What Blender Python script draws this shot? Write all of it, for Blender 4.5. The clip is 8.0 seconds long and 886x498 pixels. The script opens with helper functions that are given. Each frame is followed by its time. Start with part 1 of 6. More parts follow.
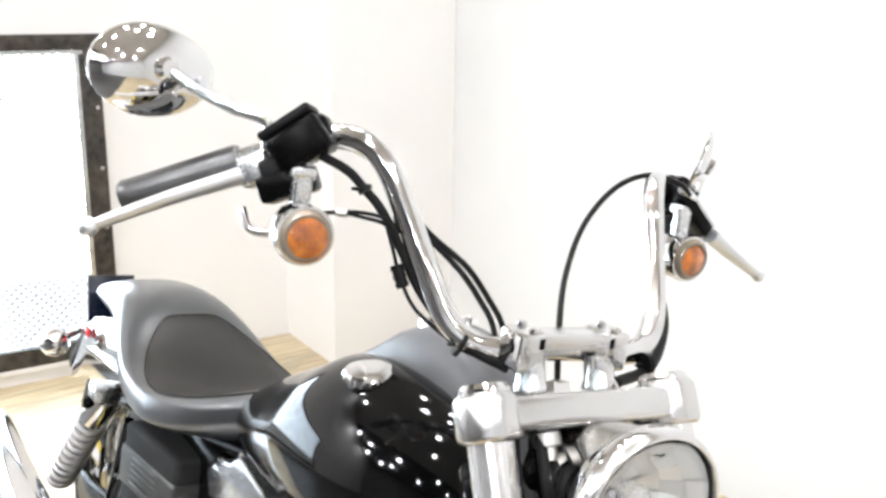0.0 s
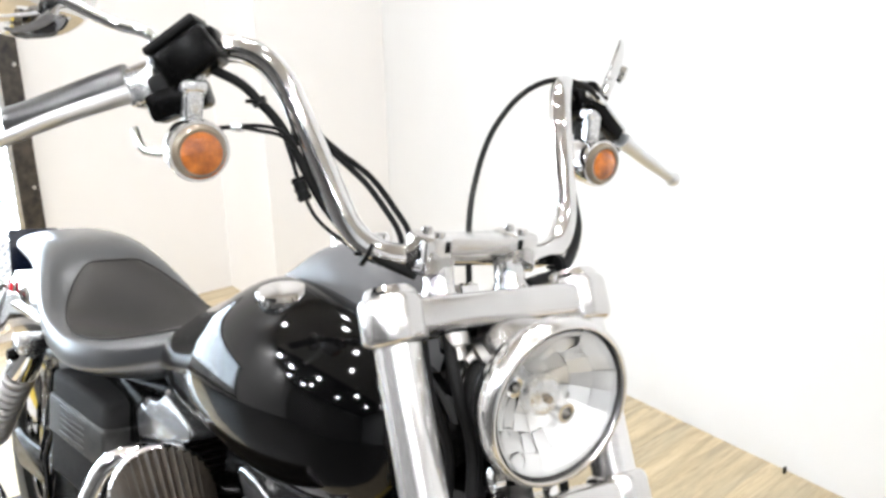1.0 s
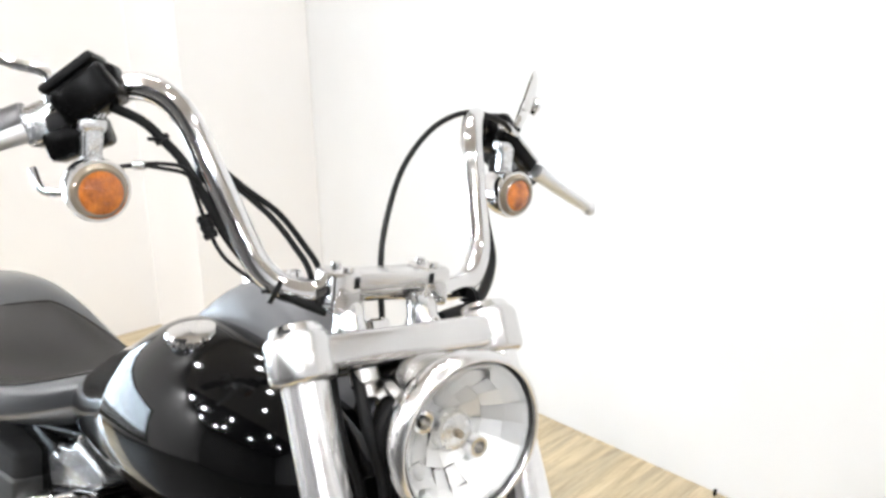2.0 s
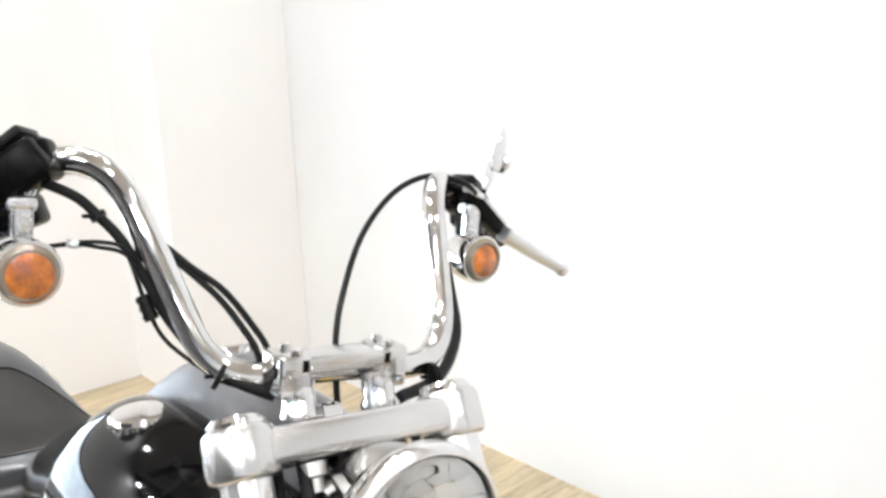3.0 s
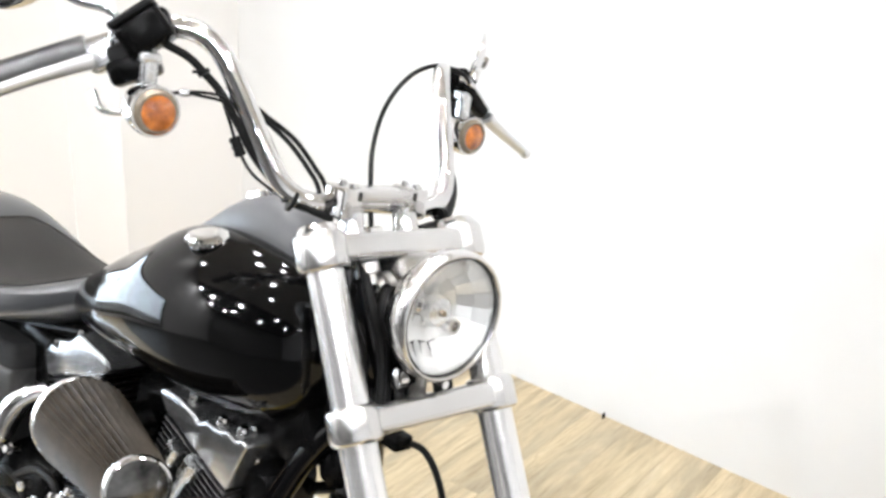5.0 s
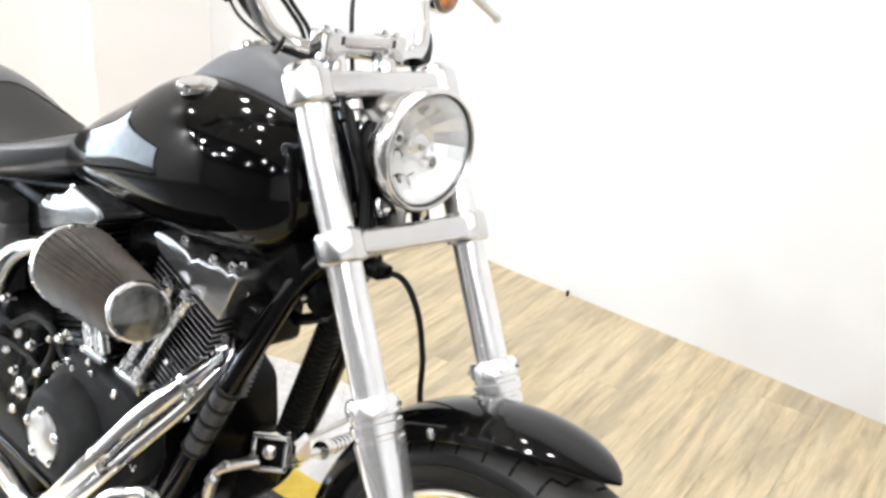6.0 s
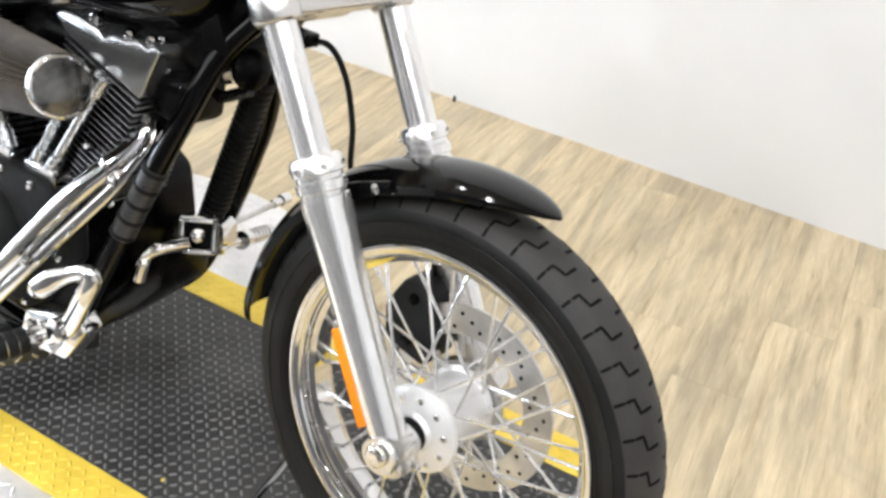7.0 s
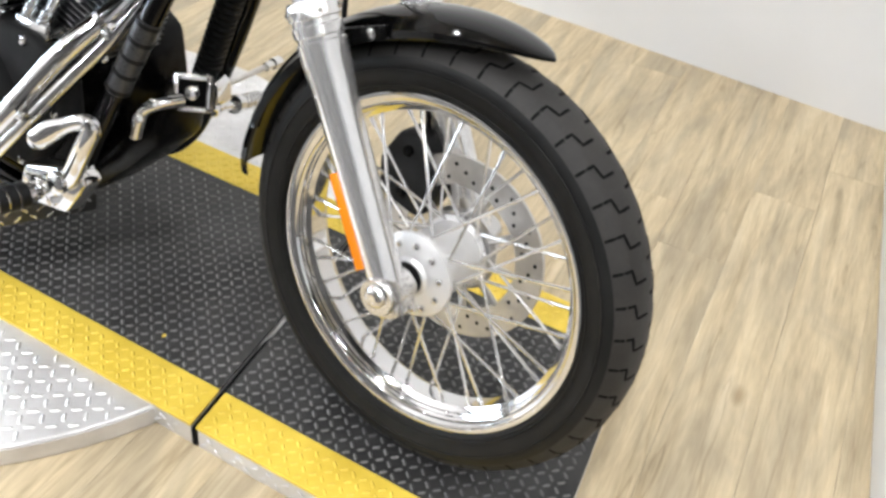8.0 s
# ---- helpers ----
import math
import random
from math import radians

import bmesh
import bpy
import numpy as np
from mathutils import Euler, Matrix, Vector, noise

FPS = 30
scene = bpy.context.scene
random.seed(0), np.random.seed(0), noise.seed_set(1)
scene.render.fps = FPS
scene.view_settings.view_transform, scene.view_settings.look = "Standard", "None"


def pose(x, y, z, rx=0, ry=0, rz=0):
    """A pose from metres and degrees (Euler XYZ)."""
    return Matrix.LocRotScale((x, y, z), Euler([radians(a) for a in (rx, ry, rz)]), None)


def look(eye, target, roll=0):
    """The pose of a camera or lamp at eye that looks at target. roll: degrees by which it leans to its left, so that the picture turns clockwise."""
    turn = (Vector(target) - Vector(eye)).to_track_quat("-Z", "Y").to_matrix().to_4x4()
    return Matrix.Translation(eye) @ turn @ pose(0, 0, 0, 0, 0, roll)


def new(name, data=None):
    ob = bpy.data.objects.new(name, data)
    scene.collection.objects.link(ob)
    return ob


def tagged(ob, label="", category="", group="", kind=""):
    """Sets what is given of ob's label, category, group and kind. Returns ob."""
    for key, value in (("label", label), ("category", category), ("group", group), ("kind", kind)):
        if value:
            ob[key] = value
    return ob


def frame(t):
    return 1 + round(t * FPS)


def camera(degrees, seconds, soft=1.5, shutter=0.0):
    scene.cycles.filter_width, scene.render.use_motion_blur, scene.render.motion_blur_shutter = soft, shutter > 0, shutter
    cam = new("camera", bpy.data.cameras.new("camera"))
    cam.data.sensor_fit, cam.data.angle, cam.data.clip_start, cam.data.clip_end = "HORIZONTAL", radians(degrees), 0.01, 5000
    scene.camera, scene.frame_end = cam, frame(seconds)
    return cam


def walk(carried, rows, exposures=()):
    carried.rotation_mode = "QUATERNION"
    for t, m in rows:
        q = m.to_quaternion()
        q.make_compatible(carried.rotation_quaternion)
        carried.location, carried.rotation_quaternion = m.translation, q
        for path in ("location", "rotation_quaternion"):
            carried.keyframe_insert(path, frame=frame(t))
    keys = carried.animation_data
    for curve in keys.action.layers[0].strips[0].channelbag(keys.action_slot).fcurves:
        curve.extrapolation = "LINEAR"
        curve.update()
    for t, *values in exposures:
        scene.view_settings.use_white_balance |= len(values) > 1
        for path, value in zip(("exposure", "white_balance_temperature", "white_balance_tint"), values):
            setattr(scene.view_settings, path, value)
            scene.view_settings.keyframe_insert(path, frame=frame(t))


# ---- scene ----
cam = camera(50.0, 8.0, soft=3.0)
PATH = [
    (0, (0.3103, -0.3981, 1.4611), (-1.3828, 0.5240, 0.9291), 1.05),
    (0.5, (0.3328, -0.3693, 1.4231), (-1.3209, 0.5752, 0.8122), -1.29),
    (1, (0.3376, -0.3560, 1.4131), (-1.2804, 0.6375, 0.7845), -1.48),
    (1.2, (0.3401, -0.3467, 1.4144), (-1.2614, 0.6863, 0.8078), -1.70),
    (2.3, (0.3496, -0.3184, 1.4140), (-1.2063, 0.8038, 0.8485), -1.66),
    (2.5, (0.3447, -0.3070, 1.4246), (-1.2146, 0.8181, 0.8746), -1.96),
    (3, (0.3204, -0.2586, 1.4370), (-1.2487, 0.8764, 0.9373), -2.35),
    (3.5, (0.2962, -0.2366, 1.4308), (-1.2983, 0.8722, 0.9535), -0.94),
    (4, (0.3451, -0.3433, 1.4300), (-1.1591, 0.8762, 0.9299), 1.39),
    (4.5, (0.4034, -0.5088, 1.4613), (-1.0051, 0.8029, 0.9177), -2.40),
    (4.7, (0.4291, -0.5480, 1.4568), (-0.9657, 0.7567, 0.8634), 0.08),
    (5.8, (0.5785, -0.6180, 1.4022), (-0.7802, 0.6296, 0.6294), 3.93),
    (6, (0.5641, -0.6647, 1.3870), (-0.7236, 0.6281, 0.5682), 3.77),
    (6.5, (0.5519, -0.7616, 1.3496), (-0.5550, 0.6178, 0.4157), 5.45),
    (7, (0.5472, -0.7887, 1.3026), (-0.3996, 0.5960, 0.2135), 6.14),
    (7.5, (0.5594, -0.8230, 1.2620), (-0.3064, 0.5230, 0.0625), 6.78),
    (8, (0.5812, -0.8526, 1.2551), (-0.2551, 0.4694, 0.0088), 7.14),
]

walk(cam, [(t, look(e, a, r)) for t, e, a, r in PATH], exposures=[(0.0, -0.17), (2.5, -0.20), (4.5, -0.16), (6.0, -0.10), (6.5, -0.12), (7.0, -0.26), (7.5, -0.34), (8.0, -0.42)])

LEAN = 8.96        # the motorcycle leans on its stand, degrees to its left
LIFT = 0.049        # height of the lift table
STEER = 5.0         # frame and lift are turned this much against the front wheel
WALL_TURN = 4.8     # turn of the room's walls
LIFT_TURN = 7.0

# ---- world and light ----
world = bpy.data.worlds.new("room_world")
scene.world = world
world.use_nodes = True
world.node_tree.nodes["Background"].inputs[0].default_value = (0.9, 0.93, 1.0, 1)
world.node_tree.nodes["Background"].inputs[1].default_value = 0.15

# ---- materials ----
def material(name, color, rough=0.5, metal=0.0, coat=0.0, emit=0.0):
    m = bpy.data.materials.new(name)
    m.use_nodes = True
    b = m.node_tree.nodes["Principled BSDF"]
    b.inputs["Base Color"].default_value = (*color, 1)
    b.inputs["Roughness"].default_value = rough
    b.inputs["Metallic"].default_value = metal
    b.inputs["Coat Weight"].default_value = coat
    b.inputs["Coat Roughness"].default_value = 0.03
    if emit:
        b.inputs["Emission Color"].default_value = (*color, 1)
        b.inputs["Emission Strength"].default_value = emit
    return m


def node(m, kind, **values):
    n = m.node_tree.nodes.new(kind)
    for k, v in values.items():
        n.inputs[k].default_value = v
    return n


def link(m, a, out, b, inp):
    m.node_tree.links.new(a.outputs[out], b.inputs[inp])


def shader(m):
    return m.node_tree.nodes["Principled BSDF"]


def coords(m, scale=(1, 1, 1), rot=(0, 0, 0)):
    tc = m.node_tree.nodes.new("ShaderNodeTexCoord")
    mp = m.node_tree.nodes.new("ShaderNodeMapping")
    mp.inputs["Scale"].default_value = scale
    mp.inputs["Rotation"].default_value = rot
    link(m, tc, "Object", mp, "Vector")
    return mp


def ramp(m, stops):
    r = m.node_tree.nodes.new("ShaderNodeValToRGB")
    e = r.color_ramp.elements
    while len(e) < len(stops):
        e.new(0.5)
    for el, (p, c) in zip(e, stops):
        el.position = p
        el.color = (*c, 1) if len(c) == 3 else c
    return r


def worn(m, color_a, color_b, scale=8.0, fine=120.0, rough=(0.3, 0.5), bump=0.05, depth=0.002):
    """Two scales of variation in colour, gloss and relief."""
    b = shader(m)
    mp = coords(m)
    big = node(m, "ShaderNodeTexNoise", Scale=scale, Detail=4.0, Roughness=0.6)
    small = node(m, "ShaderNodeTexNoise", Scale=fine, Detail=3.0, Roughness=0.6)
    link(m, mp, 0, big, "Vector")
    link(m, mp, 0, small, "Vector")
    r = ramp(m, [(0.3, color_a), (0.7, color_b)])
    link(m, big, "Fac", r, "Fac")
    link(m, r, "Color", b, "Base Color")
    mr = node(m, "ShaderNodeMapRange")
    mr.inputs["To Min"].default_value, mr.inputs["To Max"].default_value = rough
    link(m, small, "Fac", mr, "Value")
    link(m, mr, "Result", b, "Roughness")
    bm_ = node(m, "ShaderNodeBump", Strength=bump, Distance=depth)
    link(m, small, "Fac", bm_, "Height")
    link(m, bm_, "Normal", b, "Normal")
    return m


CHROME = material("chrome", (0.92, 0.925, 0.93), 0.07, 1.0)
worn(CHROME, (0.72, 0.712, 0.705), (0.78, 0.772, 0.765), 6, 90, (0.04, 0.11), 0.01, 0.0005)
POLISHED = material("polished_aluminium", (0.82, 0.81, 0.79), 0.2, 1.0)
worn(POLISHED, (0.66, 0.652, 0.645), (0.75, 0.74, 0.73), 9, 120, (0.21, 0.26), 0.004, 0.0003)
SATIN = material("satin_chrome", (0.84, 0.835, 0.83), 0.2, 0.84)
worn(SATIN, (0.80, 0.795, 0.79), (0.90, 0.895, 0.89), 8, 200, (0.15, 0.23), 0.01, 0.0005)
HUB = material("bead_blasted_aluminium", (0.8, 0.8, 0.79), 0.4, 0.45)
worn(HUB, (0.78, 0.775, 0.77), (0.88, 0.875, 0.87), 14, 220, (0.3, 0.42), 0.03, 0.0006)
STEEL = material("brushed_steel", (0.62, 0.61, 0.6), 0.3, 1.0)
worn(STEEL, (0.5, 0.49, 0.48), (0.7, 0.69, 0.67), 20, 260, (0.22, 0.42), 0.04, 0.0005)
CAST = material("cast_aluminium", (0.6, 0.6, 0.6), 0.4, 1.0)
worn(CAST, (0.66, 0.67, 0.68), (0.82, 0.83, 0.84), 12, 300, (0.18, 0.34), 0.08, 0.0006)
PAINT = material("black_gloss_paint", (0.004, 0.004, 0.005), 0.06)
shader(PAINT).inputs["Specular IOR Level"].default_value = 0.27
worn(PAINT, (0.0012, 0.0012, 0.0015), (0.002, 0.002, 0.002), 3, 500, (0.05, 0.09), 0.004, 0.0002)
BLACK = material("black_powder_coat", (0.008, 0.008, 0.008), 0.35, 0.0)
worn(BLACK, (0.0015, 0.0015, 0.0015), (0.004, 0.004, 0.004), 10, 350, (0.16, 0.34), 0.05, 0.0005)
WRINKLE = material("wrinkle_black", (0.018, 0.018, 0.018), 0.5)
worn(WRINKLE, (0.014, 0.014, 0.0145), (0.028, 0.028, 0.028), 14, 700, (0.42, 0.6), 0.25, 0.0008)
PLASTIC = material("black_plastic", (0.012, 0.012, 0.012), 0.4)
worn(PLASTIC, (0.003, 0.003, 0.0035), (0.007, 0.007, 0.007), 25, 500, (0.3, 0.5), 0.06, 0.0005)
# black and grey blotches in the metal colour imitate mirrored surroundings
CAPFACE = material("blotched_chrome", (0.22, 0.21, 0.20), 0.07, 1.0)
worn(CAPFACE, (0.015, 0.015, 0.015), (0.30, 0.295, 0.285), 13, 120, (0.05, 0.16), 0.03, 0.0006)
BOWL = material("bright_reflector", (0.92, 0.92, 0.91), 0.38, 0.9)
RUBBER = material("tyre_rubber", (0.02, 0.02, 0.02), 0.65)
worn(RUBBER, (0.006, 0.006, 0.006), (0.014, 0.0138, 0.0135), 12, 240, (0.36, 0.58), 0.12, 0.001)
TREAD = material("worn_tread_rubber", (0.02, 0.018, 0.016), 0.7)
worn(TREAD, (0.013, 0.0118, 0.0105), (0.027, 0.0245, 0.022), 14, 260, (0.55, 0.75), 0.12, 0.001)
# near-black colour standing in for shade inside grooves, holes and gaps
RECESS_DARK = material("recess_shade", (0.006, 0.006, 0.006), 0.9)
HOSE = material("rubber_hose", (0.012, 0.012, 0.012), 0.5)
worn(HOSE, (0.004, 0.004, 0.004), (0.009, 0.009, 0.009), 30, 400, (0.4, 0.6), 0.05, 0.0004)
GLOSS_HOSE = material("glossy_black_rubber", (0.006, 0.006, 0.006), 0.15)
worn(GLOSS_HOSE, (0.004, 0.004, 0.004), (0.008, 0.008, 0.008), 30, 300, (0.10, 0.22), 0.02, 0.0003)
LEATHER = material("black_leather", (0.02, 0.02, 0.022), 0.45)
worn(LEATHER, (0.027, 0.029, 0.032), (0.044, 0.046, 0.049), 7, 420, (0.30, 0.42), 0.16, 0.0012)
shader(LEATHER).inputs["Coat Weight"].default_value = 0.9
shader(LEATHER).inputs["Coat Roughness"].default_value = 0.22
LEATHER_IN = material("black_leather_insert", (0.022, 0.02, 0.018), 0.5)
worn(LEATHER_IN, (0.012, 0.0105, 0.009), (0.022, 0.0195, 0.017), 7, 520, (0.3, 0.44), 0.16, 0.0012)
PLEAT = material("filter_gauze", (0.09, 0.075, 0.06), 0.6)
worn(PLEAT, (0.030, 0.024, 0.018), (0.070, 0.056, 0.042), 20, 700, (0.45, 0.7), 0.3, 0.001)
LEVER = material("satin_lever", (0.74, 0.75, 0.77), 0.33, 0.85)
STRAP = material("dark_grey_strap", (0.1, 0.1, 0.1), 0.4, 0.8)
worn(STRAP, (0.045, 0.045, 0.045), (0.09, 0.089, 0.087), 20, 260, (0.32, 0.5), 0.05, 0.0005)
SLEEVE = material("grey_rubber", (0.05, 0.05, 0.05), 0.5)
worn(SLEEVE, (0.02, 0.02, 0.021), (0.04, 0.04, 0.041), 20, 300, (0.22, 0.36), 0.08, 0.0005)
GRIP = material("satin_grey_grip", (0.4, 0.4, 0.4), 0.3, 0.8)
worn(GRIP, (0.11, 0.11, 0.112), (0.17, 0.17, 0.17), 25, 300, (0.22, 0.4), 0.05, 0.0005)
ALU = material("silver_engine_paint", (0.45, 0.46, 0.48), 0.3, 0.9)
worn(ALU, (0.34, 0.343, 0.35), (0.50, 0.503, 0.51), 12, 200, (0.16, 0.28), 0.04, 0.0005)
FIN = material("machined_fin", (0.3, 0.3, 0.3), 0.3, 1.0)
worn(FIN, (0.08, 0.08, 0.083), (0.2, 0.2, 0.203), 30, 260, (0.2, 0.4), 0.05, 0.0005)
ORANGE = material("orange_reflector", (0.95, 0.27, 0.01), 0.2, 0.0, 0.6)
AMBER = material("amber_lens", (0.55, 0.15, 0.02), 0.12, 0.0, 1.0)
# strong dark-to-bright mottling puts the lens's bright spots into its colour
worn(AMBER, (0.16, 0.04, 0.008), (0.80, 0.23, 0.025), 48, 260, (0.04, 0.16), 0.6, 0.003)
CONSOLE = material("matt_console", (0.12, 0.12, 0.125), 0.5)
worn(CONSOLE, (0.10, 0.101, 0.105), (0.15, 0.151, 0.155), 10, 500, (0.38, 0.5), 0.06, 0.0006)
RED = material("red_lens", (0.5, 0.01, 0.02), 0.15, 0.0, 1.0)
BLUE = material("blue_plate", (0.003, 0.006, 0.018), 0.25)
SMOKE = material("smoky_lens", (0.30, 0.25, 0.19), 0.06, 0.4)
GLASS = bpy.data.materials.new("clear_glass")
GLASS.use_nodes = True
shader(GLASS).inputs["Base Color"].default_value = (1, 1, 1, 1)
shader(GLASS).inputs["Roughness"].default_value = 0.0
shader(GLASS).inputs["IOR"].default_value = 1.2
shader(GLASS).inputs["Transmission Weight"].default_value = 1.0
MIRROR = material("mirror_glass", (0.9, 0.9, 0.9), 0.01, 1.0)
YELLOW = material("yellow_paint", (0.75, 0.48, 0.03), 0.5)
worn(YELLOW, (0.60, 0.42, 0.04), (0.78, 0.57, 0.075), 14, 90, (0.4, 0.62), 0.06, 0.0008)
RUBBERMAT = material("black_diamond_plate", (0.03, 0.03, 0.032), 0.5)
worn(RUBBERMAT, (0.010, 0.010, 0.010), (0.050, 0.049, 0.047), 6, 130, (0.38, 0.6), 0.08, 0.001)
TREADBAR = material("worn_tread_bars", (0.04, 0.04, 0.04), 0.35)
worn(TREADBAR, (0.05, 0.05, 0.051), (0.17, 0.167, 0.16), 9, 110, (0.22, 0.45), 0.05, 0.0008)
SILVER = material("silver_diamond_plate", (0.62, 0.62, 0.64), 0.4, 0.6)
worn(SILVER, (0.60, 0.59, 0.58), (0.80, 0.79, 0.785), 9, 150, (0.34, 0.5), 0.05, 0.0008)


for m_, v_ in ((BLACK, 0.09), (WRINKLE, 0.06), (HOSE, 0.18), (PLASTIC, 0.2), (RUBBER, 0.22), (PLEAT, 0.15), (LEATHER, 0.5), (LEATHER_IN, 0.42), (RUBBERMAT, 0.4), (RECESS_DARK, 0.1)):
    shader(m_).inputs["Specular IOR Level"].default_value = v_


def wall_paint(name, a, b):
    m = material(name, a, 0.6)
    return worn(m, a, b, 1.3, 220, (0.5, 0.68), 0.04, 0.0008)


WALL = wall_paint("white_wall_paint", (0.70, 0.70, 0.695), (0.745, 0.745, 0.74))
WALL_REAR = wall_paint("cream_wall_paint", (0.81, 0.795, 0.775), (0.84, 0.825, 0.81))
WALL_DIM = wall_paint("grey_wall_paint", (0.10, 0.097, 0.094), (0.14, 0.137, 0.134))
CEIL = wall_paint("cream_ceiling_paint", (0.58, 0.542, 0.49), (0.66, 0.62, 0.565))
CEIL_DARK = wall_paint("black_ceiling_paint", (0.020, 0.020, 0.021), (0.035, 0.035, 0.036))
WALL_FAR = wall_paint("far_wall_paint", (0.62, 0.625, 0.63), (0.68, 0.685, 0.69))


def plank_material():
    m = material("vinyl_plank", (0.4, 0.3, 0.18), 0.4)
    b = shader(m)
    info = m.node_tree.nodes.new("ShaderNodeObjectInfo")
    tc = m.node_tree.nodes.new("ShaderNodeTexCoord")
    off = node(m, "ShaderNodeVectorMath")
    off.operation = "SCALE"
    link(m, info, "Random", off, "Scale")
    off.inputs[0].default_value = (31.0, 17.0, 7.0)
    add = node(m, "ShaderNodeVectorMath")
    link(m, tc, "Object", add, 0)
    link(m, off, 0, add, 1)
    mp = node(m, "ShaderNodeMapping", Scale=(0.9, 11.0, 1.0))
    link(m, add, 0, mp, "Vector")
    grain = node(m, "ShaderNodeTexNoise", Scale=3.2, Detail=7.0, Roughness=0.62, Distortion=0.5)
    link(m, mp, 0, grain, "Vector")
    mp2 = node(m, "ShaderNodeMapping", Scale=(1.1, 4.6, 1.0))
    link(m, add, 0, mp2, "Vector")
    blot = node(m, "ShaderNodeTexNoise", Scale=1.6, Detail=4.0, Roughness=0.6, Distortion=0.9)
    link(m, mp2, 0, blot, "Vector")
    mp3 = node(m, "ShaderNodeMapping", Scale=(4.0, 60.0, 1.0))
    link(m, add, 0, mp3, "Vector")
    fine = node(m, "ShaderNodeTexNoise", Scale=5.0, Detail=4.0, Roughness=0.6)
    link(m, mp3, 0, fine, "Vector")
    r1 = ramp(m, [(0.24, (0.27, 0.215, 0.13)), (0.40, (0.46, 0.368, 0.23)), (0.56, (0.58, 0.475, 0.305)), (0.78, (0.69, 0.59, 0.41))])
    link(m, grain, "Fac", r1, "Fac")
    # greyish weathered patches along the boards
    r2 = ramp(m, [(0.36, (1.0, 1.0, 1.0)), (0.56, (0.0, 0.0, 0.0))])
    link(m, blot, "Fac", r2, "Fac")
    mix = node(m, "ShaderNodeMix")
    mix.data_type = "RGBA"
    sc_ = node(m, "ShaderNodeMath")
    sc_.operation = "MULTIPLY"
    sc_.inputs[1].default_value = 0.6
    link(m, r2, "Color", sc_, 0)
    link(m, sc_, 0, mix, 0)
    link(m, r1, "Color", mix, 6)
    mix.inputs[7].default_value = (0.30, 0.255, 0.18, 1)
    # thin dark checks in the grain
    mp4 = node(m, "ShaderNodeMapping", Scale=(0.7, 13.0, 1.0))
    link(m, add, 0, mp4, "Vector")
    chk = node(m, "ShaderNodeTexNoise", Scale=2.3, Detail=2.0, Roughness=0.5, Distortion=0.3)
    link(m, mp4, 0, chk, "Vector")
    r4 = ramp(m, [(0.575, (1.0, 1.0, 1.0)), (0.595, (0.42, 0.35, 0.28)), (0.612, (1.0, 1.0, 1.0))])
    link(m, chk, "Fac", r4, "Fac")
    mix4 = node(m, "ShaderNodeMix")
    mix4.data_type, mix4.blend_type = "RGBA", "MULTIPLY"
    mix4.inputs[0].default_value = 0.38
    link(m, mix, 2, mix4, 6)
    link(m, r4, "Color", mix4, 7)
    mix = mix4
    # sparse dark knots, drawn out along the board
    mp5 = node(m, "ShaderNodeMapping", Scale=(2.4, 5.5, 1.0))
    link(m, add, 0, mp5, "Vector")
    knot = node(m, "ShaderNodeTexVoronoi", Scale=1.0)
    link(m, mp5, 0, knot, "Vector")
    r5 = ramp(m, [(0.0, (0.30, 0.22, 0.14)), (0.05, (0.48, 0.38, 0.28)), (0.10, (1.0, 1.0, 1.0))])
    link(m, knot, "Distance", r5, "Fac")
    mix5 = node(m, "ShaderNodeMix")
    mix5.data_type, mix5.blend_type = "RGBA", "MULTIPLY"
    mix5.inputs[0].default_value = 0.55
    link(m, mix, 2, mix5, 6)
    link(m, r5, "Color", mix5, 7)
    mix = mix5
    r3 = ramp(m, [(0.3, (0.82, 0.81, 0.80)), (0.7, (1.08, 1.08, 1.08))])
    link(m, fine, "Fac", r3, "Fac")
    mix2 = node(m, "ShaderNodeMix")
    mix2.data_type, mix2.blend_type = "RGBA", "MULTIPLY"
    mix2.inputs[0].default_value = 0.8
    link(m, mix, 2, mix2, 6)
    link(m, r3, "Color", mix2, 7)
    hsv = node(m, "ShaderNodeHueSaturation", Saturation=1.0)
    mr = node(m, "ShaderNodeMapRange")
    mr.inputs["To Min"].default_value, mr.inputs["To Max"].default_value = 0.95, 1.05
    link(m, info, "Random", mr, "Value")
    link(m, mr, "Result", hsv, "Value")
    link(m, mix2, 2, hsv, "Color")
    link(m, hsv, "Color", b, "Base Color")
    bp = node(m, "ShaderNodeBump", Strength=0.12, Distance=0.001)
    link(m, fine, "Fac", bp, "Height")
    link(m, bp, "Normal", b, "Normal")
    mr2 = node(m, "ShaderNodeMapRange")
    mr2.inputs["To Min"].default_value, mr2.inputs["To Max"].default_value = 0.34, 0.52
    link(m, blot, "Fac", mr2, "Value")
    link(m, mr2, "Result", b, "Roughness")
    return m


PLANK = plank_material()
# dark tone for the added, unseen floor that the tank reflects
PLANK_FAR = material("unseen_dark_floor", (0.04, 0.038, 0.036), 0.5)
worn(PLANK_FAR, (0.028, 0.027, 0.026), (0.055, 0.052, 0.048), 4, 60, (0.38, 0.55), 0.05, 0.001)

# ---- mesh tools ----


def smooth_by_angle(bm, degrees_=38.0):
    lim = radians(degrees_)
    for f in bm.faces:
        f.smooth = True
    for e in bm.edges:
        e.smooth = len(e.link_faces) != 2 or e.calc_face_angle(0.0) < lim


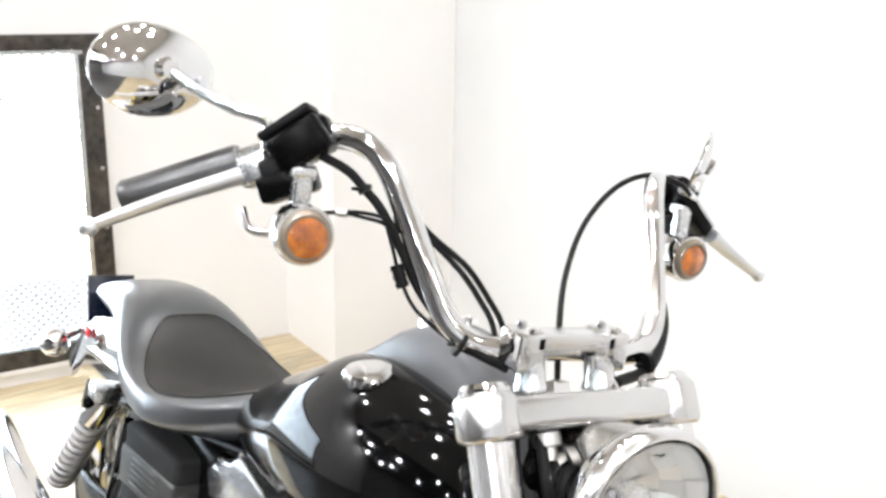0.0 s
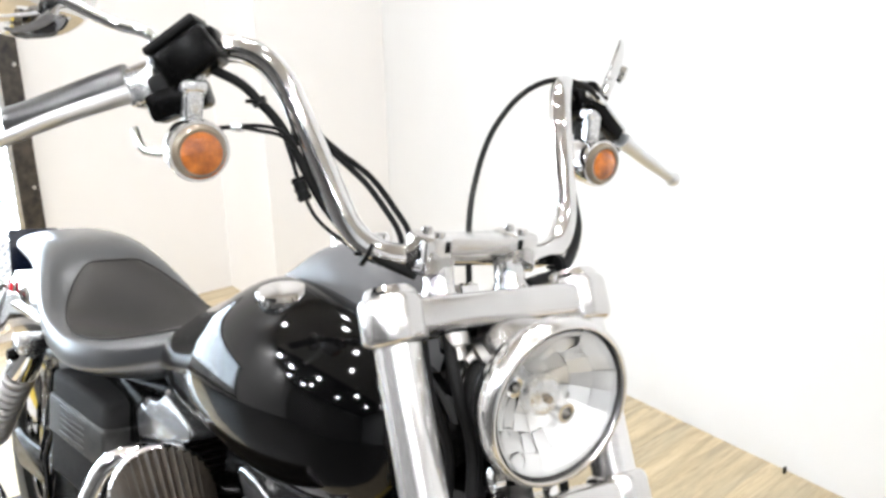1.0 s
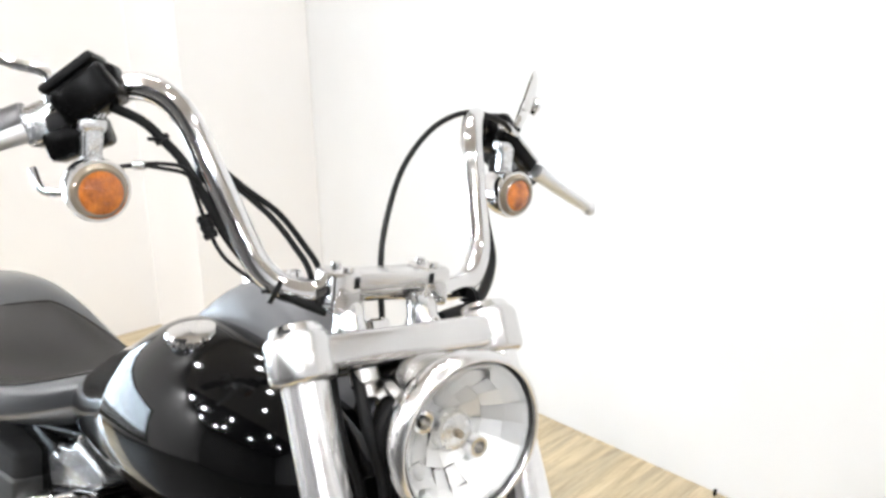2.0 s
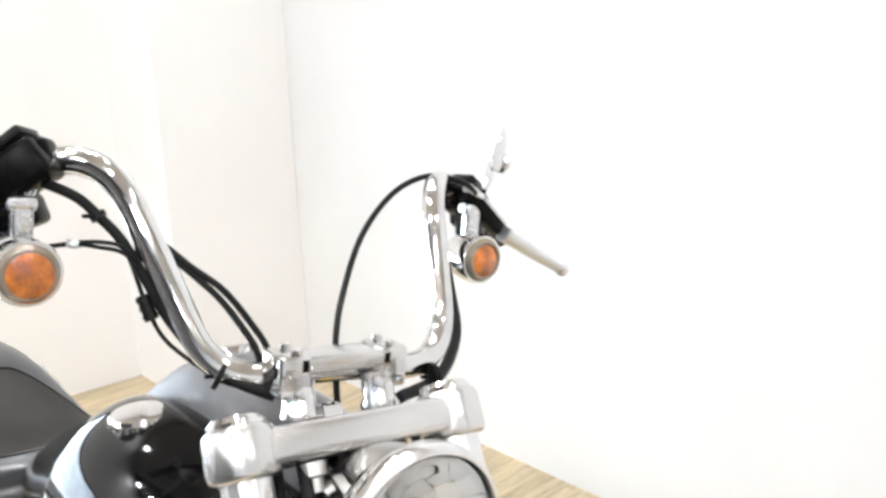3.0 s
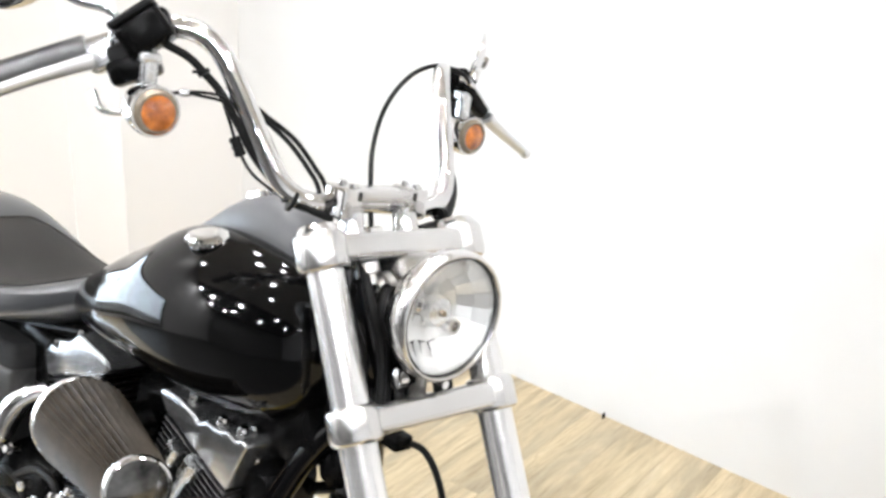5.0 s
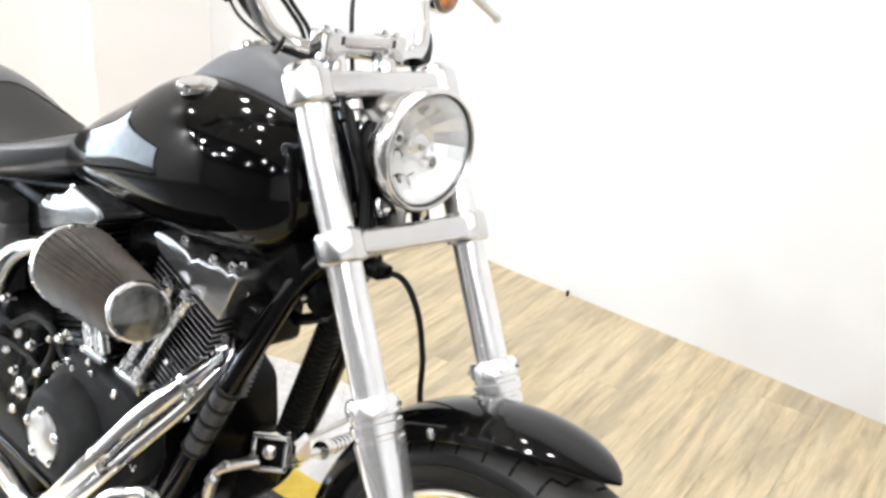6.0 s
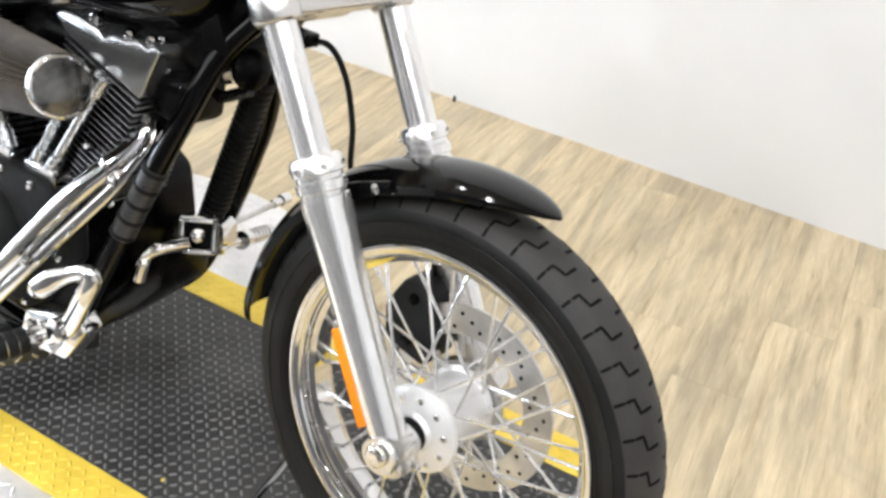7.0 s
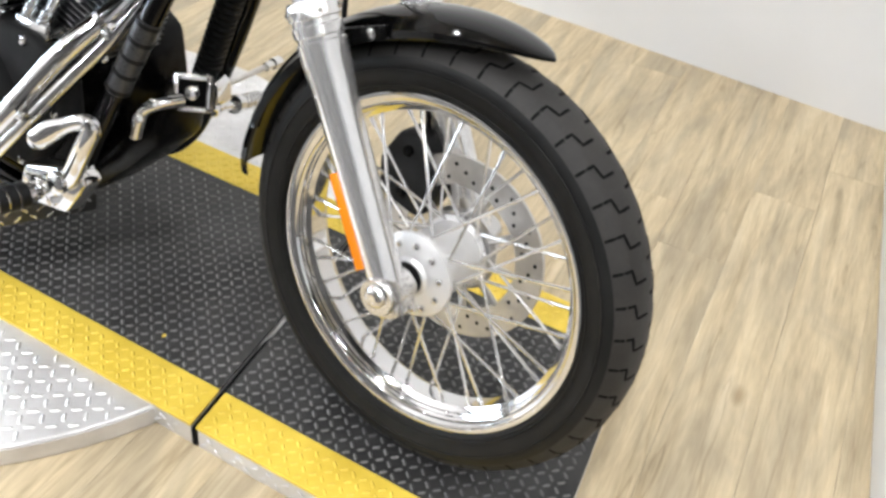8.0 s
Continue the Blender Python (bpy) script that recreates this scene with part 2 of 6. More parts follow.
def part(name, bm, mat, parent, label=""):
    """Links a bmesh as one mesh object, under a thing or a part."""
    bmesh.ops.recalc_face_normals(bm, faces=bm.faces[:])
    smooth_by_angle(bm)
    me = bpy.data.meshes.new(name)
    bm.to_mesh(me)
    bm.free()
    mats = mat if isinstance(mat, (list, tuple)) else [mat]
    for m in mats:
        me.materials.append(m)
    ob = new(name, me)
    ob.parent = parent
    if label:
        tagged(ob, label)
    return ob


def thing(name, bm, mat, label, category, group="", kind="", at=None):
    ob = part(name, bm, mat, None)
    if at is not None:
        ob.matrix_basis = at
    return tagged(ob, label, category, group, kind)


def root(name, label, category, m, group=""):
    ob = new(name)
    ob.matrix_basis = m
    ob.empty_display_size = 0.1
    return tagged(ob, label, category, group)


def rbox(size, centre=(0, 0, 0), bevel=0.003, m=None, seg=2, bm=None):
    """A box with rounded edges, added to bm."""
    b = bmesh.new()
    bmesh.ops.create_cube(b, size=1.0)
    bmesh.ops.scale(b, vec=size, verts=b.verts)
    if bevel:
        bmesh.ops.bevel(b, geom=b.edges[:], offset=min(bevel, min(size) * 0.45), segments=seg, affect="EDGES", profile=0.5)
    bmesh.ops.translate(b, vec=centre, verts=b.verts)
    if m is not None:
        b.transform(m)
    return merge(bm, b)


def merge(bm, b):
    if bm is None:
        return b
    me = bpy.data.meshes.new("temp")
    b.to_mesh(me)
    b.free()
    bm.from_mesh(me)
    bpy.data.meshes.remove(me)
    return bm


def basis(origin, axis, up=None):
    """Matrix whose z runs along axis."""
    z = Vector(axis).normalized()
    u = Vector(up) if up is not None else (Vector((0, 0, 1)) if abs(z.z) < 0.9 else Vector((1, 0, 0)))
    x = u.cross(z).normalized()
    y = z.cross(x)
    m = Matrix((x, y, z)).transposed().to_4x4()
    m.translation = origin
    return m


def lathe(profile, origin=(0, 0, 0), axis=(0, 0, 1), n=32, bm=None, up=None, sx=1.0):
    """Turns (height, radius) pairs round an axis; ends of radius 0 close it."""
    b = bmesh.new()
    rings = []
    for h, r in profile:
        if r <= 1e-6:
            rings.append([b.verts.new((0, 0, h))])
        else:
            rings.append([b.verts.new((sx * r * math.cos(2 * math.pi * i / n), r * math.sin(2 * math.pi * i / n), h)) for i in range(n)])
    for a, c in zip(rings, rings[1:]):
        for i in range(n):
            j = (i + 1) % n
            if len(a) == 1 and len(c) == 1:
                continue
            if len(a) == 1:
                b.faces.new((a[0], c[i], c[j]))
            elif len(c) == 1:
                b.faces.new((a[i], a[j], c[0]))
            else:
                b.faces.new((a[i], a[j], c[j], c[i]))
    b.transform(basis(origin, axis, up))
    return merge(bm, b)


def rod(a, c, r, n=14, bm=None, r2=None):
    a, c = Vector(a), Vector(c)
    L = (c - a).length
    r2 = r if r2 is None else r2
    return lathe([(0, 0), (0, r), (L, r2), (L, 0)], a, c - a, n, bm)


def spline(points, per=8):
    """Catmull-Rom through the points."""
    p = [Vector(q) for q in points]
    p = [p[0] * 2 - p[1]] + p + [p[-1] * 2 - p[-2]]
    out = []
    for i in range(1, len(p) - 2):
        for k in range(per):
            t = k / per
            a, b_, c, d = p[i - 1], p[i], p[i + 1], p[i + 2]
            out.append(0.5 * ((2 * b_) + (c - a) * t + (2 * a - 5 * b_ + 4 * c - d) * t * t + (3 * b_ - a - 3 * c + d) * t ** 3))
    out.append(p[-2])
    return out


def fillet(points, radius, per=8):
    """A polyline with round bends."""
    p = [Vector(q) for q in points]
    out = [p[0]]
    for a, b_, c in zip(p, p[1:], p[2:]):
        u, v = (a - b_), (c - b_)
        k = min(radius, u.length * 0.48, v.length * 0.48)
        s, e = b_ + u.normalized() * k, b_ + v.normalized() * k
        for i in range(per + 1):
            t = i / per
            out.append(s * (1 - t) ** 2 + b_ * 2 * t * (1 - t) + e * t * t)
    out.append(p[-1])
    return out


def tube(points, r, n=14, bm=None, radii=None, squash=1.0):
    """Sweeps a round section along the points; capped."""
    b = bmesh.new()
    p = [Vector(q) for q in points]
    rings = []
    nrm = None
    for i, q in enumerate(p):
        t = (p[min(i + 1, len(p) - 1)] - p[max(i - 1, 0)]).normalized()
        if nrm is None:
            nrm = t.orthogonal().normalized()
        nrm = (nrm - t * nrm.dot(t)).normalized()
        bi = t.cross(nrm)
        rr = radii[i] if radii else r
        rings.append([b.verts.new(q + (nrm * math.cos(2 * math.pi * k / n) + bi * squash * math.sin(2 * math.pi * k / n)) * rr) for k in range(n)])
    for a, c in zip(rings, rings[1:]):
        for k in range(n):
            b.faces.new((a[k], a[(k + 1) % n], c[(k + 1) % n], c[k]))
    b.faces.new(rings[0][::-1])
    b.faces.new(rings[-1])
    return merge(bm, b)


def loft(rings, closed=True, caps=True, bm=None):
    b = bmesh.new()
    vs = [[b.verts.new(q) for q in r] for r in rings]
    n = len(vs[0])
    for a, c in zip(vs, vs[1:]):
        for k in range(n if closed else n - 1):
            b.faces.new((a[k], a[(k + 1) % n], c[(k + 1) % n], c[k]))
    if caps and closed:
        b.faces.new(vs[0][::-1])
        b.faces.new(vs[-1])
    return merge(bm, b)


def prism(outline, y0, y1, m=None, bevel=0.0, bm=None, seg=2):
    """Extrudes an (x, z) outline along y."""
    b = bmesh.new()
    lo = [b.verts.new((x, y0, z)) for x, z in outline]
    hi = [b.verts.new((x, y1, z)) for x, z in outline]
    n = len(lo)
    for k in range(n):
        b.faces.new((lo[k], lo[(k + 1) % n], hi[(k + 1) % n], hi[k]))
    b.faces.new(lo[::-1])
    b.faces.new(hi)
    bmesh.ops.recalc_face_normals(b, faces=b.faces[:])
    if bevel:
        bmesh.ops.bevel(b, geom=b.edges[:], offset=bevel, segments=seg, affect="EDGES", profile=0.5)
    if m is not None:
        b.transform(m)
    return merge(bm, b)


# ---- room ----
RW = pose(0, 0, 0, 0, 0, WALL_TURN)      # room axes: x along the long wall, y towards it
Y_LONG, Y_NICHE, X_NICHE, X_REAR = 1.704, 1.16, -2.89, -3.327
X_FRONT, Y_BACK, TOP = 4.2, -6.5, 3.4
Y_SOFFIT = -2.4


def slab(name, x0, x1, y0, y1, z0, z1, mat, label, category="wall"):
    return thing(name, rbox((x1 - x0, y1 - y0, z1 - z0), ((x0 + x1) / 2, (y0 + y1) / 2, (z0 + z1) / 2), 0.0), mat, label, category, kind="structure", at=RW)


slab("wall_long", X_NICHE, X_FRONT, Y_LONG, Y_LONG + 0.12, 0, TOP, WALL, "plain white painted wall beside the lift")
slab("wall_chase_front", X_NICHE - 0.1, X_NICHE, Y_NICHE + 0.1, Y_LONG + 0.12, 0, TOP, WALL_REAR, "cream painted face of the boxed-in corner")
slab("wall_chase_side", X_REAR, X_NICHE, Y_NICHE, Y_NICHE + 0.1, 0, TOP, WALL_REAR, "cream painted side of the boxed-in corner")
slab("wall_front", X_FRONT, X_FRONT + 0.12, Y_BACK, Y_LONG + 0.12, 0, TOP, WALL_FAR, "plain light wall facing the motorcycle")
slab("wall_back", X_REAR - 0.12, X_FRONT, Y_BACK - 0.12, Y_BACK, 0, TOP, WALL_DIM, "plain grey wall behind the camera")
slab("ceiling", X_REAR - 0.12, X_FRONT + 0.12, Y_SOFFIT, Y_LONG + 0.12, TOP, TOP + 0.1, CEIL, "plain cream painted ceiling", "ceiling")
slab("ceiling_rear", X_REAR - 0.12, X_FRONT + 0.12, Y_BACK - 0.12, Y_SOFFIT, TOP, TOP + 0.1, CEIL_DARK, "matt black painted ceiling over the showroom", "ceiling")

# rear wall with the meshed window
WY0, WY1, WZ0, WZ1 = -2.35, 0.435, 0.085, 1.27


def rear_wall():
    bm = bmesh.new()
    x0, x1 = X_REAR - 0.12, X_REAR
    for y0, y1, z0, z1 in ((Y_BACK, WY0, 0, TOP), (WY1, Y_NICHE + 0.1, 0, TOP), (WY0, WY1, 0, WZ0), (WY0, WY1, WZ1, TOP)):
        rbox((x1 - x0, y1 - y0, z1 - z0), ((x0 + x1) / 2, (y0 + y1) / 2, (z0 + z1) / 2), 0, bm=bm)
    return thing("wall_rear", bm, WALL_REAR, "cream painted rear wall with a low meshed window", "wall", kind="structure", at=RW)


rear_wall()

subfloor = thing("floor", rbox((X_FRONT - X_REAR + 0.24, Y_LONG - Y_BACK + 0.24, 0.1), ((X_FRONT + X_REAR) / 2, (Y_LONG + Y_BACK) / 2, -0.054), 0),
                 PLANK_FAR, "light oak-look vinyl plank floor with worn grain", "floor", kind="structure", at=RW)

# ---- window with steel frame and wire mesh ----
def window():
    w = root("window", "black steel window frame with wire mesh and bright daylight behind", "window", RW @ pose(X_REAR, 0, 0))
    w["kind"] = "structure"
    yc, zc, wy, wz = (WY0 + WY1) / 2, (WZ0 + WZ1) / 2, WY1 - WY0, WZ1 - WZ0
    fw = 0.075
    for nm, y, z, ly, lz in (("frame_top", yc, WZ1 - 0.02, wy + 0.04, 0.055), ("frame_bottom", yc, WZ0 + 0.02, wy + 0.04, 0.07), ("frame_side", WY1 - 0.03, zc, fw, wz - 0.06), ("frame_side", WY0 + 0.03, zc, fw, wz - 0.06)):
        part(nm, rbox((0.03, ly, lz), (0.012, y, z), 0.003), FRAME, w, "dark weathered steel bar")
    part("inner_bead", rbox((0.016, 0.018, wz - 0.1), (0.022, WY1 - 0.075, zc), 0.003), STEEL, w)
    part("inner_bead", rbox((0.016, wy - 0.1, 0.014), (0.022, yc, WZ1 - 0.055), 0.003), STEEL, w)
    for k in range(6):
        part("rivet", lathe([(0, 0), (0, 0.008), (0.004, 0.006), (0.005, 0)], (0.027, WY1 - 0.012, WZ0 + 0.04 + (wz - 0.07) * k / 5), (1, 0, 0), 10), STEEL, w)
    for k in range(7):
        part("rivet", lathe([(0, 0), (0, 0.008), (0.004, 0.006), (0.005, 0)], (0.027, WY1 - 0.02 - (wy - 0.04) * k / 6, WZ0 + 0.005), (1, 0, 0), 10), STEEL, w)
    mesh = bmesh.new()
    pitch, th = 0.033, 0.0046
    y0, y1, z0, z1 = WY0 + 0.05, WY1 - 0.06, WZ0 + 0.05, WZ1 - 0.04
    span = (y1 - y0) + (z1 - z0)
    for sgn in (1, -1):
        for k in range(int(span / pitch) + 1):
            c = k * pitch
            # diagonal wires, clipped to the opening
            if sgn > 0:
                a = (y0 + max(0, c - (z1 - z0)), z0 + min(c, z1 - z0))
                b = (y0 + min(c, y1 - y0), z0 + max(0, c - (y1 - y0)))
            else:
                a = (y1 - max(0, c - (z1 - z0)), z0 + min(c, z1 - z0))
                b = (y1 - min(c, y1 - y0), z0 + max(0, c - (y1 - y0)))
            if abs(a[0] - b[0]) > 0.01:
                rod((-0.012 - 0.001 * sgn, a[0], a[1]), (-0.012 - 0.001 * sgn, b[0], b[1]), th, 4, mesh)
    part("wire_mesh", mesh, STEEL, w, "grey expanded wire mesh")
    part("window_sill", rbox((0.03, wy + 0.06, 0.02), (0.01, yc, WZ0 - 0.025), 0.003), WALL_REAR, w)
    return w


FRAME = material("dark_steel", (0.03, 0.028, 0.026), 0.5, 0.3)
worn(FRAME, (0.012, 0.012, 0.012), (0.09, 0.075, 0.06), 22, 140, (0.35, 0.65), 0.1, 0.001)
window()
DAY = material("daylight", (0.78, 0.89, 1.0), 0.5, emit=18.0)
thing("backdrop", rbox((0.02, 5.5, 3.5), (X_REAR - 0.6, -1.0, 1.3), 0), DAY, "plain bright overcast daylight behind the window", "backdrop", kind="structure", at=RW)

# the ground's faint glow stands in for daylight falling on it
OUTSIDE = material("grey_ground_outside", (0.80, 0.82, 0.85), 0.9, emit=0.34)
shader(OUTSIDE).inputs["Base Color"].default_value = (0.05, 0.05, 0.055, 1)
thing("backdrop_ground", rbox((0.02, 5.5, 1.4), (X_REAR - 0.57, -1.0, -0.48), 0), OUTSIDE, "plain grey backdrop for the ground outside, glowing in place of daylight", "backdrop", kind="structure", at=RW)

# ---- ceiling lamps ----
LAMP = material("lamp_glow", (0.97, 0.985, 1.0), 0.5, emit=60.0)


def spot_lamp(x, y, watts, r=0.066):
    m = RW @ pose(x, y, TOP)
    ob = root("ceiling_spotlight", "round black ceiling spotlight, switched on", "ceiling light", m, "ceiling spotlights")
    part("can", lathe([(0, 0), (0, r + 0.012), (-0.13, r + 0.02), (-0.135, r + 0.02), (-0.135, r + 0.006), (-0.02, r), (-0.02, 0)], (0, 0, 0), (0, 0, 1), 28), BLACK, ob)
    part("glass_disc", lathe([(-0.120, 0), (-0.120, r), (-0.112, r), (-0.112, 0)], (0, 0, 0), (0, 0, 1), 28), LAMP, ob, "glowing lamp face")
    la = bpy.data.lights.new("spot_bulb", "AREA")
    la.shape, la.size, la.energy = "DISK", 2 * r, watts
    la.color = (0.955, 0.968, 1.0)
    lo = new("spot_bulb", la)
    lo.parent = ob
    lo.matrix_basis = pose(0, 0, -0.138)
    return ob


for x, y, w_ in ((-2.95, -0.9, 16), (-3.05, -2.9, 44), (-2.55, -3.3, 44), (-3.0, -4.6, 48), (-2.3, -4.9, 48), (-1.7, -4.3, 48), (-1.3, -3.0, 44), (0.1, -4.2, 48),
                 (0.9, -2.7, 40), (2.3, -3.4, 44), (3.2, -2.2, 30), (-0.80, -0.45, 14), (-0.35, -1.25, 16), (0.75, -0.75, 16), (2.0, -0.6, 24), (1.2, 0.75, 14), (3.0, 0.6, 24), (-0.7, 0.9, 8), (-2.1, 0.75, 8), (-1.65, 0.16, 8), (-1.15, 0.45, 8), (-1.5, 1.0, 7)):
    spot_lamp(x, y, w_)

# ---- motorcycle: front end ----
BIKE = root("motorcycle", "black cruiser motorcycle with chrome fork and tall handlebar on a lift", "motorcycle",
            pose(0, 0, LIFT) @ pose(0, 0, 0, -LEAN, 0, 0))
RAKE = radians(29)
FU = Vector((-math.sin(RAKE), 0, math.cos(RAKE)))
FN = Vector((math.cos(RAKE), 0, math.sin(RAKE)))
AXLE = Vector((0, 0, 0.33))
FY = 0.111


def fp(s, n, y):
    """A point s up the fork from the axle, n ahead of it."""
    return AXLE + FU * s + FN * n + Vector((0, y, 0))


FORK_TILT = Matrix.Translation(AXLE) @ Matrix.Rotation(radians(1.6), 4, "X") @ Matrix.Translation(-AXLE)


def upright(ob):
    """The fork leans less than the frame."""
    ob.matrix_basis = FORK_TILT
    return ob


def tyre_mesh(ro, rb, hw, n=96):
    prof = [(-0.034, rb), (-hw * 0.88, rb + 0.012), (-hw, rb + 0.036), (-hw * 1.0, rb + 0.05), (-hw * 0.92, ro - 0.020), (-hw * 0.78, ro - 0.0105), (-hw * 0.55, ro - 0.005), (-hw * 0.28, ro - 0.001), (0, ro)]
    prof = prof + [(-a, b) for a, b in prof[-2::-1]] + [(0.03, rb - 0.004), (-0.03, rb - 0.004), (-0.034, rb)]
    return lathe(prof, AXLE, (0, 1, 0), n)


def tread_r(y, ro, hw):
    xs = [0, hw * 0.28, hw * 0.55, hw * 0.78, hw * 0.92, hw]
    rs = [ro, ro - 0.001, ro - 0.005, ro - 0.0105, ro - 0.020, ro - 0.0265]
    return float(np.interp(abs(y), xs, rs))


def groove(points, ro, hw, w, centre):
    """A tread groove along (angle, y) points, as a thin ridged strip laid on the tread; its dark colour stands in for
    the shade inside.
    """
    b = bmesh.new()
    pts = []
    for (a0, y0), (a1, y1) in zip(points, points[1:]):
        k = max(2, int(math.hypot((a1 - a0) * ro, y1 - y0) / 0.006))
        pts += [(a0 + (a1 - a0) * i / k, y0 + (y1 - y0) * i / k) for i in range(k)]
    pts.append(points[-1])
    rows = []
    for i, (a, y) in enumerate(pts):
        a0, y0 = pts[max(i - 1, 0)]
        a1, y1 = pts[min(i + 1, len(pts) - 1)]
        d = Vector(((a1 - a0) * ro, y1 - y0)).normalized()
        row = []
        for s, lift in ((-1, 0.0002), (0, 0.0007), (1, 0.0002)):
            aa, yy = a - s * d.y * w / 2 / ro, y + s * d.x * w / 2
            r = tread_r(yy, ro, hw) + lift + 0.0008
            row.append(b.verts.new((centre.x + r * math.cos(aa), centre.y + yy, centre.z + r * math.sin(aa))))
        rows.append(row)
    for p, q in zip(rows, rows[1:]):
        for k in range(2):
            b.faces.new((p[k], p[k + 1], q[k + 1], q[k]))
    return b


def front_wheel():
    ro, hw = 0.331, 0.050
    wheel = part("front_wheel", lathe([(-0.034, 0.2575), (-0.042, 0.2585), (-0.0425, 0.2545), (-0.0415, 0.2520), (-0.0395, 0.2512), (-0.039, 0.2490), (-0.0375, 0.2475), (-0.0365, 0.2440), (-0.034, 0.2428), (-0.032, 0.2400), (-0.027, 0.2393), (-0.0255, 0.2372), (-0.021, 0.2362), (-0.019, 0.2330), (-0.016, 0.2285),
                                       (0.016, 0.2285), (0.019, 0.2345), (0.024, 0.2385), (0.030, 0.2395), (0.036, 0.2425), (0.039, 0.2495), (0.0425, 0.2545), (0.042, 0.2585), (0.034, 0.2575),
                                       (0.02, 0.244), (-0.02, 0.244), (-0.034, 0.2575)], AXLE, (0, 1, 0), 96), CHROME, BIKE, "chrome laced wheel rim")
    part("tyre", tyre_mesh(ro, 0.2545, hw), RUBBER, wheel, "black street tyre with stepped tread grooves")
    for r_, y_ in ((0.2640, 0.0475), (0.2690, 0.0492), (0.2920, 0.0508)):
        part("sidewall_ring", lathe([(-y_ - 0.0002, r_ - 0.0013), (-y_ - 0.0014, r_ - 0.0005), (-y_ - 0.0014, r_ + 0.0005), (-y_ - 0.0002, r_ + 0.0013)], AXLE, (0, 1, 0), 96), RUBBER, wheel)
    part("tread", lathe([(s_ * hw, tread_r(s_ * hw, ro, hw) + 0.0003) for s_ in (-0.97, -0.92, -0.78, -0.55, -0.28, 0.0, 0.28, 0.55, 0.78, 0.92, 0.97)], AXLE, (0, 1, 0), 96), TREAD, wheel, "worn brownish tread surface")
    gr = bmesh.new()
    N = 44
    st = 2 * math.pi / N
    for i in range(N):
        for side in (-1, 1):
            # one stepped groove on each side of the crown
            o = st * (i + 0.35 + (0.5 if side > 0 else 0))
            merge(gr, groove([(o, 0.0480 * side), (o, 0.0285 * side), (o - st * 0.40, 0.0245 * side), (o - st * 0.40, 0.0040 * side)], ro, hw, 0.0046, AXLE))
    part("tread_pattern", gr, RECESS_DARK, wheel, "near-black strips standing in for the shaded stepped grooves")
    part("hub", lathe([(-0.070, 0), (-0.070, 0.026), (-0.064, 0.030), (-0.060, 0.058), (-0.057, 0.064), (-0.049, 0.064), (-0.045, 0.060), (-0.036, 0.052), (0.030, 0.050), (0.042, 0.050), (0.046, 0.056), (0.050, 0.056), (0.053, 0.04), (0.06, 0.03), (0.06, 0)],
                            AXLE, (0, 1, 0), 40), HUB, wheel, "satin aluminium hub")
    for i in range(10):
        a = 2 * math.pi * i / 10 + 0.3
        part("hub_bolt", lathe([(0, 0), (0, 0.005), (0.004, 0.005), (0.005, 0.003), (0.005, 0)], AXLE + Vector((0.050 * math.cos(a), -0.0605, 0.050 * math.sin(a))), (0, -1, 0), 8), CHROME, wheel)
    # spokes, crossed, with nipples at the rim
    n, r0, r1 = 20, 0.050, 0.2305
    for side in (-1, 1):
        for i in range(n):
            a = 2 * math.pi * (i + (0.5 if side > 0 else 0)) / n
            lean_ = 0.62 if i % 2 else -0.62
            p = AXLE + Vector((r0 * math.cos(a + lean_), side * (0.047 if i % 2 else 0.042), r0 * math.sin(a + lean_)))
            q = AXLE + Vector((r1 * math.cos(a), side * 0.007, r1 * math.sin(a)))
            L = (q - p).length
            b = lathe([(0, 0), (0, 0.0025), (L - 0.016, 0.0025), (L - 0.0155, 0.0036), (L - 0.003, 0.0034), (L, 0.0022), (L, 0)], p, q - p, 8)
            part("spoke", b, SATIN, wheel)
    # brake disc on the far side, with drilled look ring and carrier
    part("brake_disc", lathe([(0.058, 0.100), (0.058, 0.146), (0.063, 0.146), (0.063, 0.100), (0.058, 0.100)], AXLE, (0, 1, 0), 72), STEEL, wheel, "drilled steel brake disc")
    ca = lathe([(0.052, 0.040), (0.052, 0.062), (0.060, 0.066), (0.060, 0.040), (0.052, 0.040)], AXLE, (0, 1, 0), 48)
    part("disc_carrier", ca, STEEL, wheel, "steel disc carrier with short arms")
    for i in range(10):
        a = 2 * math.pi * i / 10
        d = Vector((math.cos(a), 0, math.sin(a)))
        part("carrier_arm", tube([AXLE + d * 0.060 + Vector((0, 0.057, 0)), AXLE + d * 0.085 + Vector((0, 0.059, 0)), AXLE + d * 0.103 + Vector((0, 0.060, 0))], 0.0055, 8), STEEL, wheel)
    # the holes are dark discs on the face, their shade put into the colour
    ho = bmesh.new()
    for i in range(48):
        a = 2 * math.pi * i / 48
        r = 0.112 + 0.0105 * (i % 3)
        lathe([(0, 0), (0, 0.0034), (0.0008, 0.003), (0.0008, 0)], AXLE + Vector((r * math.cos(a), 0.058, r * math.sin(a))), (0, -1, 0), 8, ho)
    part("disc_holes", ho, RECESS_DARK, wheel, "rows of dark discs standing in for shaded drilled holes")
    return wheel


front_wheel()
axle = part("front_axle", rod(fp(0, 0, -0.150), fp(0, 0, 0.150), 0.0115, 16), CHROME, BIKE)
